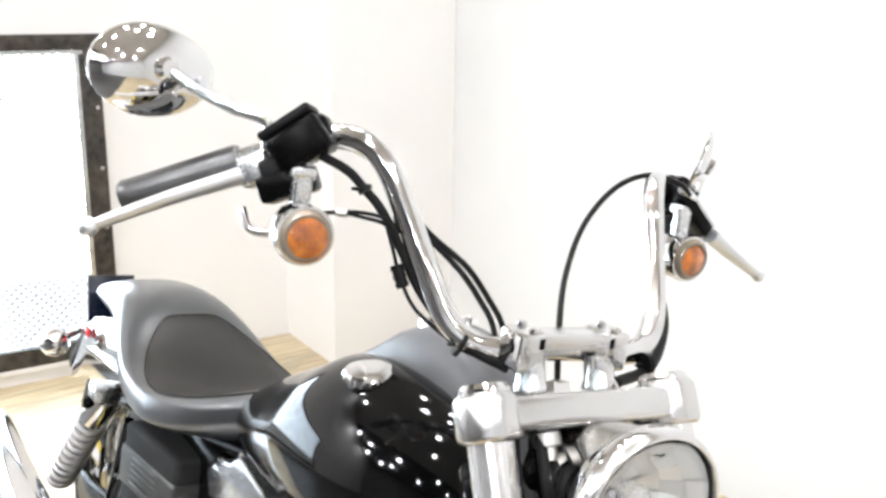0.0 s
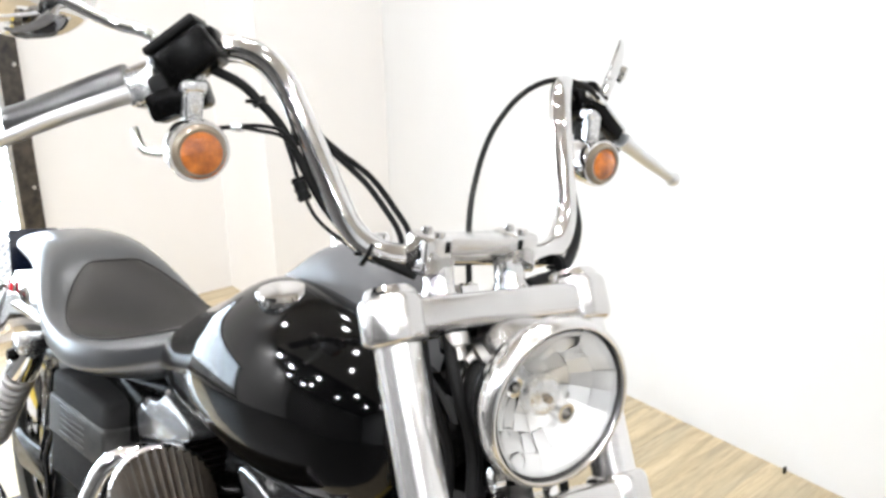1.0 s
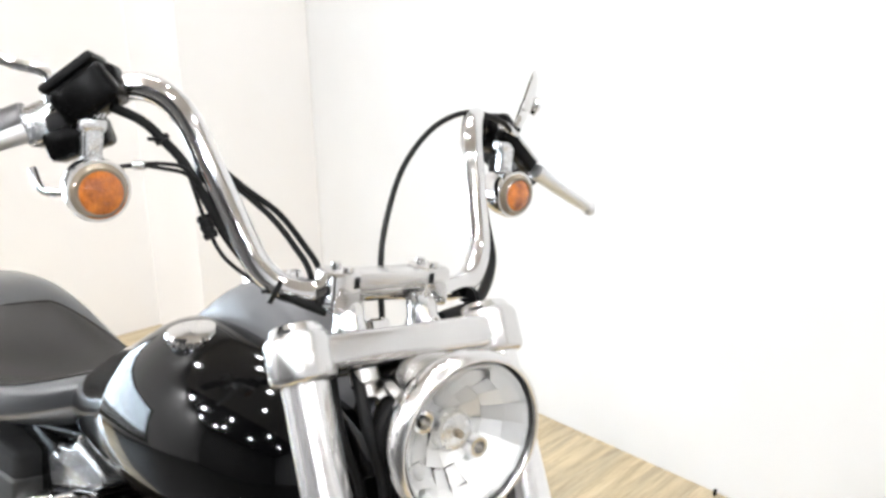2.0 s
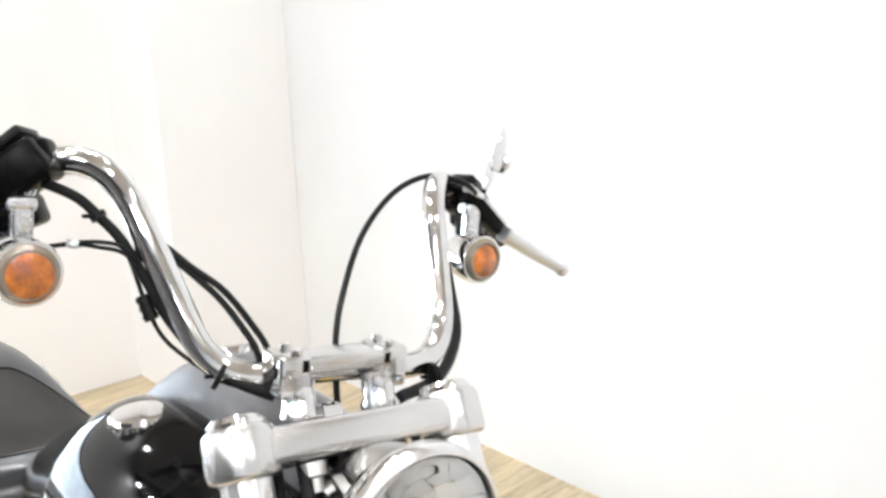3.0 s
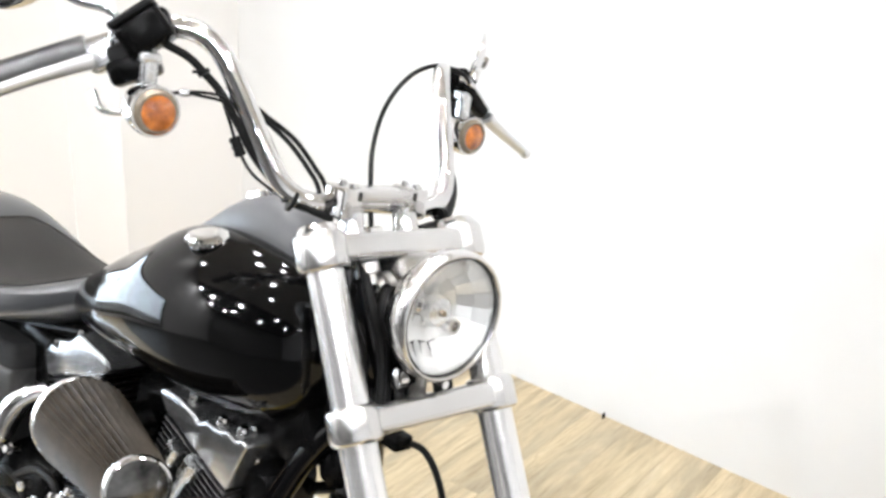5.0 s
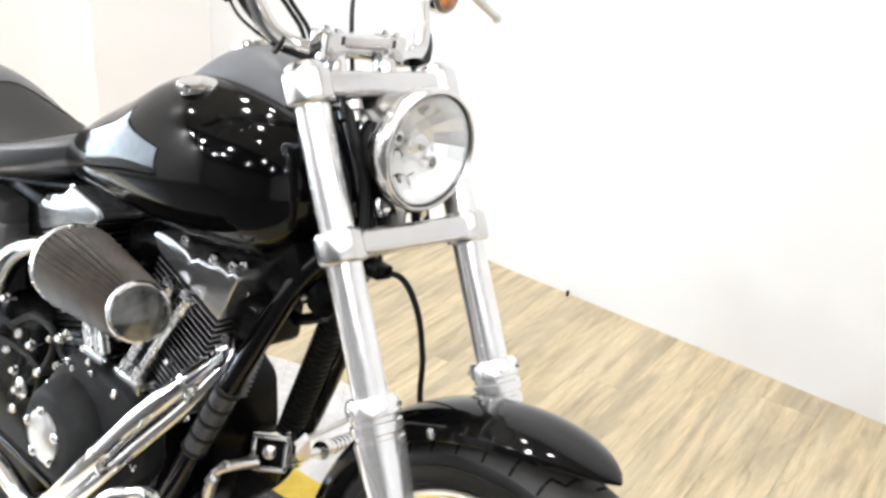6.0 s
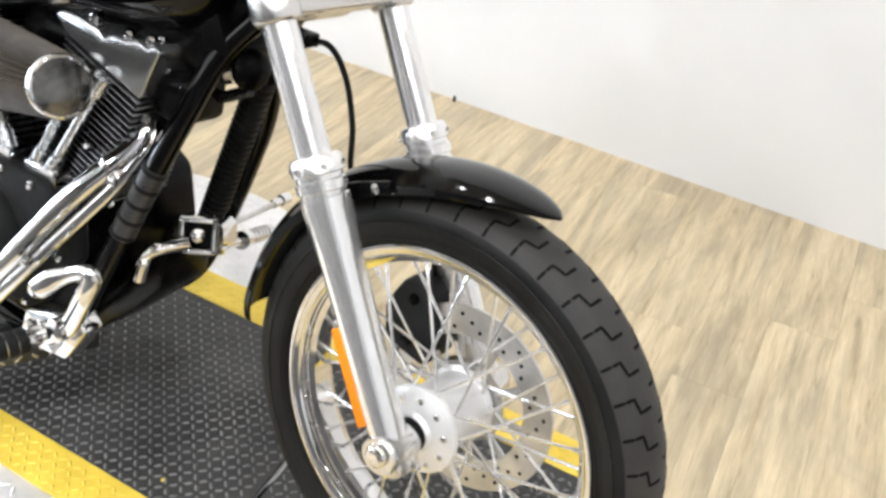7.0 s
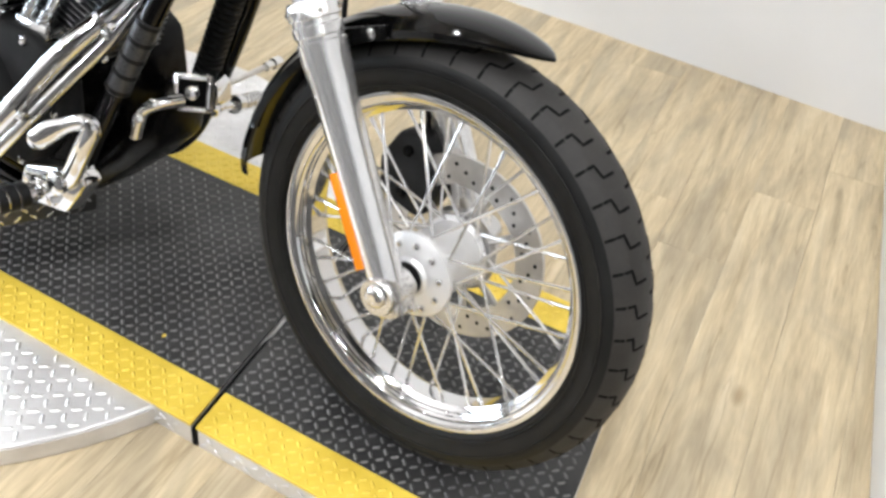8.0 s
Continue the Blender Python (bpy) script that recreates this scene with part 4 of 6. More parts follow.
cable("brake_line", [(-0.615, -0.244, 1.222), (-0.597, -0.211, 1.208), (-0.584, -0.193, 1.191), (-0.570, -0.176, 1.171), (-0.551, -0.156, 1.133), (-0.533, -0.137, 1.095), (-0.505, -0.114, 1.064), (-0.482, -0.094, 1.048), (-0.462, -0.06, 1.034)], 0.0052, "black brake line tied to the bar")
cable("banjo_hose", [(-0.634, -0.216, 1.233), (-0.613, -0.193, 1.236), (-0.600, -0.182, 1.226), (-0.586, -0.171, 1.206), (-0.573, -0.163, 1.181), (-0.560, -0.160, 1.150)], 0.0030)
cable("switch_wire", [(-0.580, -0.172, 1.172), (-0.575, -0.169, 1.161), (-0.564, -0.162, 1.136), (-0.552, -0.155, 1.109), (-0.537, -0.144, 1.082), (-0.519, -0.128, 1.065), (-0.490, -0.10, 1.045)], 0.0022)
part("wire_connector", rod((-0.556, -0.158, 1.118), (-0.546, -0.151, 1.096), 0.0068, 12), PLASTIC, BIKE, "black plug in the switch wire")
for k_ in range(3):
    c_ = Vector((-0.556, -0.158, 1.118)).lerp(Vector((-0.546, -0.151, 1.096)), 0.15 + 0.35 * k_)
    part("connector_ring", lathe([(-0.0015, 0), (-0.0015, 0.0078), (0.0015, 0.0078), (0.0015, 0)], c_, (0.1, 0.07, -0.22), 12), PLASTIC, BIKE)
for off_ in (0.0, 0.006):
    cable("throttle_cable", [(-0.600, -0.150, 1.176 + off_), (-0.571, -0.123, 1.150 + off_), (-0.556, -0.110, 1.138 + off_), (-0.533, -0.090 + off_, 1.117 + off_), (-0.513, -0.074 + 2 * off_, 1.092), (-0.498, -0.063 + 2 * off_, 1.069), (-0.488, -0.055 + 2 * off_, 1.030)], 0.0034)
for off_ in (-0.002, 0.003):
    cable("signal_wire", [(-0.600, -0.235, 1.160), (-0.589, -0.211, 1.164 + 0.3 * off_), (-0.573, -0.195, 1.165 + off_), (-0.557, -0.179, 1.163 + off_), (-0.550, -0.165, 1.150)], 0.0021)
part("wire_joint", rod((-0.594, -0.217, 1.163), (-0.586, -0.208, 1.164), 0.0046, 12), CAST, BIKE, "small crimped wire joint")
cable("left_switch_wire", [(-0.628, 0.240, 1.200), (-0.604, 0.229, 1.160), (-0.566, 0.222, 1.100), (-0.520, 0.200, 1.058), (-0.468, 0.140, 1.030), (-0.440, 0.07, 1.024)], 0.0066, "black loom tied under the bar")
for p, q in (((-0.492, -0.104, 1.052), (0.3, 0.6, -0.3)), ((-0.458, 0.124, 1.036), (0.1, 0.9, 0.1)), ((-0.584, -0.193, 1.191), (0.4, 0.4, -0.6))):
    rt_ = 0.0145 if p[2] < 1.06 else 0.008
    b = lathe([(-0.003, 0.0), (-0.0025, rt_), (0.0025, rt_), (0.003, 0)], p, q, 16)
    rbox((0.005, 0.010, 0.004), (Vector(p) + Vector((0.0, -0.010, 0))), 0.001, bm=b)
    part("cable_tie", b, PLASTIC, BIKE)

# ---- motorcycle: body ----
PIV = Matrix.Translation((-0.40, 0, 0))
BF = PIV @ Matrix.Rotation(radians(STEER), 4, "Z") @ PIV.inverted()


REAR = Matrix.Translation((-0.80, 0, 0)) @ Matrix.Rotation(radians(2.6), 4, "Z") @ Matrix.Translation((0.80, 0, 0))
REAR2 = Matrix.Translation((-0.80, 0, 0)) @ Matrix.Rotation(radians(1.0), 4, "Z") @ Matrix.Translation((0.80, 0, 0))


def bpart(name, bm, mat, parent=None, label="", pre=None):
    """A part laid out in the frame's own axes."""
    if pre is not None:
        bm.transform(pre)
    bm.transform(BF)
    return part(name, bm, mat, parent or BIKE, label)


def sections(rows, n=40, power=2.6, valley=0.0, low_power=2.0, split=0.5):
    """Rings across x: rows of x, top, bottom, half width; split is the height of the widest line."""
    rings = []
    for x, zt, zb, hw in rows:
        zc = zb + (zt - zb) * split
        ring = []
        for k in range(n):
            a = 2 * math.pi * k / n
            c, s = math.cos(a), math.sin(a)
            pw = power if s > 0 else low_power
            hh = zt - zc if s > 0 else zc - zb
            y = hw * math.copysign(abs(c) ** (2 / pw), c)
            z = zc + hh * math.copysign(abs(s) ** (2 / pw), s)
            if s > 0 and valley:
                z -= valley * hh * math.exp(-(y / (hw * 0.20)) ** 2)
            ring.append(Vector((x, y, z)))
        rings.append(ring)
    return rings


def smooth_rows(rows, per=4):
    out = []
    R = [np.array(r) for r in rows]
    R = [2 * R[0] - R[1]] + R + [2 * R[-1] - R[-2]]
    for i in range(1, len(R) - 2):
        for k in range(per):
            t = k / per
            a, b_, c, d = R[i - 1:i + 3]
            out.append(tuple(0.5 * ((2 * b_) + (c - a) * t + (2 * a - 5 * b_ + 4 * c - d) * t * t + (3 * b_ - a - 3 * c + d) * t ** 3)))
    out.append(tuple(R[-2]))
    return out


TANK = [(-0.425, 0.885, 0.830, 0.060), (-0.45, 0.935, 0.785, 0.106), (-0.50, 0.968, 0.755, 0.142), (-0.58, 0.985, 0.745, 0.166), (-0.66, 0.986, 0.742, 0.174), (-0.74, 0.968, 0.740, 0.170),
        (-0.82, 0.924, 0.738, 0.159), (-0.90, 0.882, 0.738, 0.146), (-0.98, 0.836, 0.738, 0.125), (-1.06, 0.792, 0.742, 0.092)]
TANK_ROLL = Matrix.Translation((0, -0.02, 0.85)) @ Matrix.Rotation(radians(6.0), 4, "X") @ Matrix.Translation((0, 0.02, -0.85))


def tank_mesh():
    """Two lobes over a shallow valley that the console fills, a little undercut below the widest line."""
    return loft(sections(smooth_rows([(x, zt, zb - 0.02, hw) for x, zt, zb, hw in TANK]), 72, 2.4, 0.28, 2.2, 0.42))


tank = bpart("fuel_tank", tank_mesh(), PAINT, None, "glossy black teardrop fuel tank", TANK_ROLL)


# raised console down the middle of the tank, with the speedometer on its top
console = loft(sections(smooth_rows([(-0.450, 0.890, 0.84, 0.014), (-0.49, 0.950, 0.87, 0.032), (-0.55, 1.004, 0.89, 0.047), (-0.62, 1.028, 0.89, 0.055), (-0.69, 1.008, 0.88, 0.055), (-0.77, 0.956, 0.86, 0.049), (-0.85, 0.906, 0.83, 0.040), (-0.95, 0.846, 0.79, 0.026)]), 36, 3.2))
con = bpart("console", console, CONSOLE, tank, "matt dark grey centre console")
sp_c = Vector((-0.662, 0.004, 1.012))
bpart("speedometer", lathe([(-0.02, 0), (-0.02, 0.036), (0.010, 0.037), (0.014, 0.035), (0.015, 0.031), (0.011, 0.030), (0.011, 0.0)], sp_c, (-0.30, 0, 0.95), 40), CHROME, tank, "round chrome speedometer")
bpart("dial", lathe([(0.0112, 0.0), (0.0112, 0.0298), (0.0118, 0.0295), (0.0118, 0)], sp_c, (-0.30, 0, 0.95), 36), PLASTIC, tank, "dark instrument dial")
for nm, x, y, lab in (("fuel_cap", -0.655, -0.088, "chrome fuel cap"), ("fuel_gauge", -0.735, 0.110, "chrome fuel gauge")):
    c = Vector((x, y, 0.957 if y < 0 else 0.942))
    ax = Vector((-0.02, -0.04, 1)) if y < 0 else Vector((-0.15, 0.1, 1))
    b = lathe([(-0.02, 0), (-0.02, 0.028), (0.005, 0.028), (0.007, 0.0325), (0.015, 0.0335), (0.019, 0.031), (0.0215, 0.022), (0.0222, 0.0)], c, ax, 40)
    B0 = basis(c, ax)
    for k in range(24):
        a = 2 * math.pi * k / 24
        rbox((0.0035, 0.0035, 0.008), (0.0332 * math.cos(a), 0.0332 * math.sin(a), 0.011), 0.001, B0, 1, b)
    bpart(nm, b, CHROME, tank, lab, TANK_ROLL)

SEAT = [(-0.95, 0.812, 0.765, 0.045), (-1.00, 0.806, 0.725, 0.096), (-1.06, 0.782, 0.695, 0.132), (-1.13, 0.750, 0.675, 0.160), (-1.20, 0.730, 0.665, 0.174), (-1.28, 0.742, 0.665, 0.174), (-1.35, 0.772, 0.675, 0.164), (-1.42, 0.805, 0.69, 0.146),
        (-1.49, 0.822, 0.705, 0.126), (-1.57, 0.818, 0.715, 0.108), (-1.66, 0.798, 0.72, 0.095), (-1.74, 0.772, 0.725, 0.080), (-1.79, 0.755, 0.73, 0.055)]


def seat_mesh(rows, n=64, dish=0.034):
    rings = sections(smooth_rows([(x, zt, zb, hw * 0.94) for x, zt, zb, hw in rows]), n, 2.5)
    for ring in rings:
        x = ring[0].x
        for v in ring:
            v.y = v.y * (0.86 if v.y > 0 else 1.0) - 0.011
        k = math.exp(-((x + 1.21) / 0.15) ** 2)
        hw = max(abs(v.y) for v in ring)
        zc = sum(v.z for v in ring) / len(ring)
        for v in ring:
            if v.z > zc:
                u = min(abs(v.y) / hw, 1.0)
                v.z += dish * k * (u * u * 1.5 - 0.5)
    return rings


seat = bpart("seat", loft(seat_mesh(SEAT)), LEATHER, None, "black leather solo seat with stitched insert", REAR)


def seat_insert():
    """The stitched centre panel, a thin skin over the dish."""
    rings = seat_mesh([r for r in SEAT])
    bm = bmesh.new()
    grid = []
    for ring in rings:
        x = ring[0].x
        if not (-1.412 < x < -0.955):
            continue
        t = (x + 1.417) / 0.467
        w = math.sin(math.pi * min(max(t, 0.0), 1.0)) ** 0.38
        zc = sum(v.z for v in ring) / len(ring)
        tops = sorted([v for v in ring if v.z >= zc], key=lambda v: v.y)
        ys = [v.y for v in tops]
        zs = [v.z for v in tops]
        hw, mid = (max(ys) - min(ys)) * 0.475 * w, (max(ys) + min(ys)) / 2
        row = []
        for j in range(15):
            u = j / 14 * 2 - 1
            y = mid + (0.012 * w + hw * u)
            row.append(bm.verts.new((x, y, float(np.interp(y, ys, zs)) + 0.0035 * (1 - abs(u) ** 6) + 0.0008)))
        grid.append(row)
    for a, c in zip(grid, grid[1:]):
        for j in range(14):
            bm.faces.new((a[j], a[j + 1], c[j + 1], c[j]))
    return bm


bpart("seat_insert", seat_insert(), LEATHER_IN, seat, "smooth dark insert panel", REAR)

def welt():
    me = seat_insert()
    edge = [e for e in me.edges if len(e.link_faces) == 1]
    loop = [edge[0].verts[0]]
    cur = edge[0].verts[1]
    used = {edge[0]}
    while cur is not loop[0]:
        loop.append(cur)
        nxt = [e for e in cur.link_edges if len(e.link_faces) == 1 and e not in used][0]
        used.add(nxt)
        cur = nxt.other_vert(cur)
    pts = [v.co + Vector((0, 0, 0.001)) for v in loop]
    pts.append(pts[0])
    me.free()
    return tube(pts, 0.0015, 8)


bpart("seat_welt", welt(), LEATHER_IN, seat, "stitched welt round the insert", REAR)

# frame tubes
for sy in (-1, 1):
    pts = fillet([(-0.38, 0.03 * sy, 0.81), (-0.444, 0.058 * sy, 0.73), (-0.478, 0.105 * sy, 0.60), (-0.548, 0.128 * sy, 0.42), (-0.625, 0.138 * sy, 0.24), (-0.70, 0.14 * sy, 0.165), (-1.25, 0.14 * sy, 0.17), (-1.45, 0.14 * sy, 0.30)], 0.07)
    bpart("down_tube", tube(pts, 0.0175, 18), PAINT, None, "glossy black frame tube")
    bpart("top_tube", tube(fillet([(-0.40, 0.03 * sy, 0.86), (-0.80, 0.045 * sy, 0.74), (-1.2, 0.10 * sy, 0.66), (-1.5, 0.13 * sy, 0.60)], 0.05), 0.015, 12), BLACK)
DT0, DT1 = Vector((-0.500, -0.1125, 0.545)), Vector((-0.548, -0.128, 0.42))
bpart("tube_sleeve", rod(DT0, DT1, 0.0192, 20), SLEEVE, None, "grey rubber sleeve round the frame tube")
for k in range(5):
    c = DT0.lerp(DT1, 0.04 + 0.23 * k)
    bpart("tube_tie", lathe([(-0.003, 0), (-0.003, 0.0208), (0.003, 0.0208), (0.003, 0)], c, DT1 - DT0, 20), PLASTIC)
# corrugated conduit on the left tube
con = bmesh.new()
P0, P1 = Vector((-0.462, 0.060, 0.67)), Vector((-0.600, 0.105, 0.31))
prof = []
for k in range(60):
    h = (P1 - P0).length * k / 59
    prof.append((h, 0.024 if k % 2 else 0.0215))
lathe([(0, 0)] + prof + [((P1 - P0).length, 0)], P0, P1 - P0, 20, con)
bpart("conduit", con, HOSE, None, "black corrugated conduit")
# added black block that fills the dark space between rocker box and tank
bpart("coil_cover", prism([(-0.415, 0.735), (-0.45, 0.80), (-0.58, 0.80), (-0.62, 0.745), (-0.56, 0.70), (-0.45, 0.69)], -0.075, 0.10, bevel=0.014), BLACK, None, "black filler block between rocker box and tank")
bpart("backbone_cover", prism([(-0.40, 0.80), (-0.52, 0.84), (-1.0, 0.74), (-1.0, 0.69), (-0.60, 0.735), (-0.44, 0.76)], -0.05, 0.06, bevel=0.014), BLACK)
bpart("horn", lathe([(0, 0), (0, 0.02), (0.012, 0.03), (0.02, 0.03), (0.026, 0.022), (0.028, 0)], (-0.43, -0.02, 0.705), (0.9, -0.3, 0.1), 28), BLACK, None, "black round horn")

# ---- engine ----
crank = prism([(-0.68, 0.20), (-0.64, 0.34), (-0.66, 0.44), (-0.72, 0.47), (-0.98, 0.46), (-1.12, 0.40), (-1.14, 0.26), (-1.02, 0.17), (-0.70, 0.15)], -0.115, 0.14, bevel=0.02)
eng = bpart("crankcase", crank, BLACK, None, "wrinkle-black engine case")


ROCKER = [(-0.084, 0.0), (-0.114, 0.016), (-0.100, 0.030), (-0.070, 0.040), (-0.030, 0.046), (-0.014, 0.040), (0.0, 0.056), (0.028, 0.064), (0.044, 0.078), (0.066, 0.078), (0.074, 0.090), (0.088, 0.086), (0.086, 0.066), (0.082, 0.0)]

ROCKER_REAR = [(-0.090, 0.0), (-0.094, 0.044), (-0.060, 0.056), (-0.050, 0.047), (-0.030, 0.062), (0.0, 0.058), (0.033, 0.070), (0.060, 0.056), (0.118, 0.026), (0.118, 0.008), (0.085, 0.0)]


def cylinder(top, tilt, mirror, name):
    """A finned barrel with its rocker box; top is the middle of the joint between them."""
    ax = Vector((math.sin(tilt), 0, math.cos(tilt)))
    L = 0.225
    top = Vector(top)
    M = basis(top - ax * L, ax, (0, 1, 0))
    if M.to_3x3().col[0].x < 0:
        M = M @ Matrix.Rotation(math.pi, 4, "Z")
    cyl = rbox((0.125, 0.125, L), (0, 0, L / 2), 0.03, M, 3)
    part_ = bpart(name, cyl, BLACK, None, "black finned cylinder")
    nf = 20
    for k in range(nf):
        h = 0.008 + (L - 0.014) * k / (nf - 1)
        w = 0.164 if k > 12 else 0.138
        bpart("cooling_fin", rbox((w, 0.150, 0.0032), (0, (-0.024 if M.to_3x3().col[1].y > 0 else 0.024), h), 0.0012, M, 1), FIN, part_)
    out = ROCKER if mirror > 0 else ROCKER_REAR
    rk = prism(out, -0.098, 0.098, M @ Matrix.Translation((0, 0, L)), bevel=0.005, seg=3)
    bx = bpart("rocker_box", rk, ALU, None, "polished rocker box with a scalloped edge")
    bpart("rocker_gasket", rbox((0.168, 0.190, 0.004), (0, 0, L - 0.001), 0.001, M, 1), BLACK, bx)
    for u, w in ((-0.055, 0.043), (0.014, 0.060), (0.055, 0.078)) if mirror > 0 else ((-0.07, 0.050), (0.015, 0.062)):
        for v in (-0.08, 0.08):
            bpart("rocker_bolt", lathe([(0, 0), (0, 0.0085), (0.009, 0.0085), (0.012, 0.006), (0.012, 0)], M @ Vector((u, v, L + w)), ax, 12), CHROME, bx)
    return ax


cylinder((-0.613, -0.021, 0.664), radians(19), 1, "front_cylinder")
cylinder((-0.972, -0.018, 0.640), radians(-20), -1, "rear_cylinder")
bpart("exhaust_port", rbox((0.07, 0.09, 0.07), (-0.505, -0.05, 0.645), 0.015, seg=3), BLACK, eng, "black cylinder head port")
bpart("throttle_body", rbox((0.16, 0.13, 0.17), (-0.80, 0.0, 0.60), 0.03, seg=3), BLACK, None, "black throttle body between the cylinders")
# pushrod tubes with their blocks
for a, b_ in (((-0.70, -0.135, 0.475), (-0.60, -0.125, 0.655)), ((-0.735, -0.135, 0.475), (-0.645, -0.125, 0.66)), ((-0.80, -0.135, 0.475), (-0.90, -0.125, 0.65)), ((-0.835, -0.135, 0.475), (-0.945, -0.125, 0.65))):
    pr = rod(a, b_, 0.0085, 16)
    d = (Vector(b_) - Vector(a)).normalized()
    rod(a, Vector(a) + d * 0.03, 0.012, 16, pr)
    rod(Vector(b_) - d * 0.03, b_, 0.0145, 16, pr)
    bpart("pushrod_tube", pr, CAST, None, "chrome pushrod tube")
for x in (-0.715, -0.82):
    bpart("lifter_block", rbox((0.075, 0.045, 0.035), (x, -0.125, 0.462), 0.006), CHROME, eng)
cam_cover = prism([(-0.63, 0.34), (-0.64, 0.43), (-0.70, 0.465), (-0.86, 0.46), (-0.93, 0.38), (-0.93, 0.27), (-0.86, 0.215), (-0.72, 0.22)], -0.165, -0.11, bevel=0.014, seg=3)
cc = bpart("cam_cover", cam_cover, WRINKLE, None, "wrinkle-black cam cover")
bpart("nose_cone", lathe([(0, 0.098), (0.012, 0.096), (0.030, 0.088), (0.046, 0.080), (0.054, 0.070), (0.056, 0.060), (0.056, 0.0)], (-0.828, -0.158, 0.330), (0, -1, 0.03), 48), WRINKLE, cc, "rounded black nose cone")
bpart("timer_cover", lathe([(0, 0.047), (0.004, 0.046), (0.006, 0.042), (0.007, 0.0)], (-0.834, -0.213, 0.328), (0, -1, 0.03), 36), STEEL, cc, "round chrome timer cover")
for k in range(5):
    a = 2 * math.pi * k / 5 + 0.4
    bpart("timer_screw", lathe([(-0.006, 0.0095), (0.0, 0.0095), (0.003, 0.008), (0.005, 0.0045), (0.005, 0)], (-0.834 + 0.045 * math.cos(a), -0.219, 0.328 + 0.045 * math.sin(a)), (0, -1, 0), 14), CHROME, cc)
for x, z in ((-0.645, 0.35), (-0.655, 0.425), (-0.71, 0.452), (-0.78, 0.455), (-0.855, 0.447), (-0.915, 0.375), (-0.725, 0.235), (-0.79, 0.23)):
    bpart("cover_screw", lathe([(0, 0), (0, 0.0065), (0.004, 0.0065), (0.005, 0.0045), (0.005, 0)], (x, -0.164, z), (0, -1, 0), 12), CHROME, cc)

for x, z, r in ((-1.017, 0.320, 0.021), (-0.897, 0.418, 0.0085), (-0.959, 0.377, 0.010), (-1.031, 0.424, 0.010), (-1.072, 0.375, 0.009), (-0.842, 0.438, 0.0075), (-1.045, 0.264, 0.010)):
    bpart("case_cap", lathe([(-0.03, r * 0.9), (0, r), (0.004, r), (0.008, r * 0.75), (0.009, 0)], (x, -0.158, z), (0, -1, 0.03), 18), CHROME, cc, "chrome case cap")

# air cleaner: pleated cone with a chrome cap
A0, A1 = Vector((-0.868, -0.152, 0.611)), Vector((-0.535, -0.254, 0.680))
d = (A1 - A0).normalized()
LEN = (A1 - A0).length
pl = bmesh.new()
rings = []
NP = 76
Mf = basis(A0, d)
for h, r in ((0.0, 0.054), (0.01, 0.067), (0.02, 0.069), (LEN - 0.005, 0.0415), (LEN, 0.041)):
    rings.append([Mf @ Vector(((r + (0.0036 if k % 2 else -0.0036)) * math.cos(2 * math.pi * k / NP), (r + (0.0036 if k % 2 else -0.0036)) * math.sin(2 * math.pi * k / NP), h)) for k in range(NP)])
loft(rings, bm=pl)
af = bpart("air_filter", pl, PLEAT, None, "pleated cone air filter")
bpart("filter_cap", lathe([(-0.006, 0.0425), (0.004, 0.0435), (0.008, 0.0415), (0.009, 0.039), (0.006, 0.038), (0.006, 0.0)], A1, d, 48), CHROME, af, "round chrome end cap")
bpart("cap_face", lathe([(0.0062, 0.0), (0.0062, 0.0378), (0.0078, 0.030), (0.0094, 0.018), (0.0100, 0.0)], A1, d, 48), CAPFACE, af, "cap face with dark and pale reflections put into its colour")
bpart("filter_base", lathe([(-0.014, 0.0), (-0.014, 0.065), (-0.008, 0.0720), (0.006, 0.0720), (0.010, 0.069), (0.010, 0)], A0, d, 48), CHROME, af, "chrome base ring")
bpart("intake", tube(spline([A0, (-0.86, -0.10, 0.60), (-0.80, -0.02, 0.61)]), 0.035, 18), BLACK)

# exhaust pipes
ex1 = fillet([(-0.60, -0.03, 0.60), (-0.555, -0.075, 0.585), (-0.565, -0.105, 0.545), (-0.618, -0.175, 0.462), (-0.693, -0.218, 0.342), (-0.768, -0.228, 0.245), (-0.83, -0.222, 0.185), (-0.90, -0.208, 0.165), (-1.007, -0.205, 0.187), (-1.25, -0.225, 0.215), (-1.95, -0.235, 0.235)], 0.05, 10)
bpart("front_exhaust_pipe", tube(ex1, 0.0185, 20), CHROME, None, "chrome exhaust pipe")
ex1b = fillet([(-0.560, -0.060, 0.600), (-0.530, -0.088, 0.570), (-0.560, -0.130, 0.497), (-0.610, -0.180, 0.415), (-0.690, -0.220, 0.302), (-0.765, -0.232, 0.205), (-0.82, -0.236, 0.145), (-0.93, -0.236, 0.118)], 0.04, 8)
bpart("lower_exhaust_pipe", tube(ex1b, 0.0120, 18), CHROME, None, "slim chrome crossover pipe")
for c in (Vector((-0.580, -0.125, 0.521)), Vector((-0.673, -0.206, 0.374))):
    cl_ = lathe([(-0.006, 0), (-0.006, 0.0202), (0.006, 0.0202), (0.006, 0)], c, (-0.075, -0.045, -0.12), 24)
    rbox((0.016, 0.014, 0.012), c + Vector((0.020, -0.012, -0.014)), 0.002, bm=cl_)
    bpart("pipe_clamp", cl_, CHROME, None, "chrome pipe clamp")
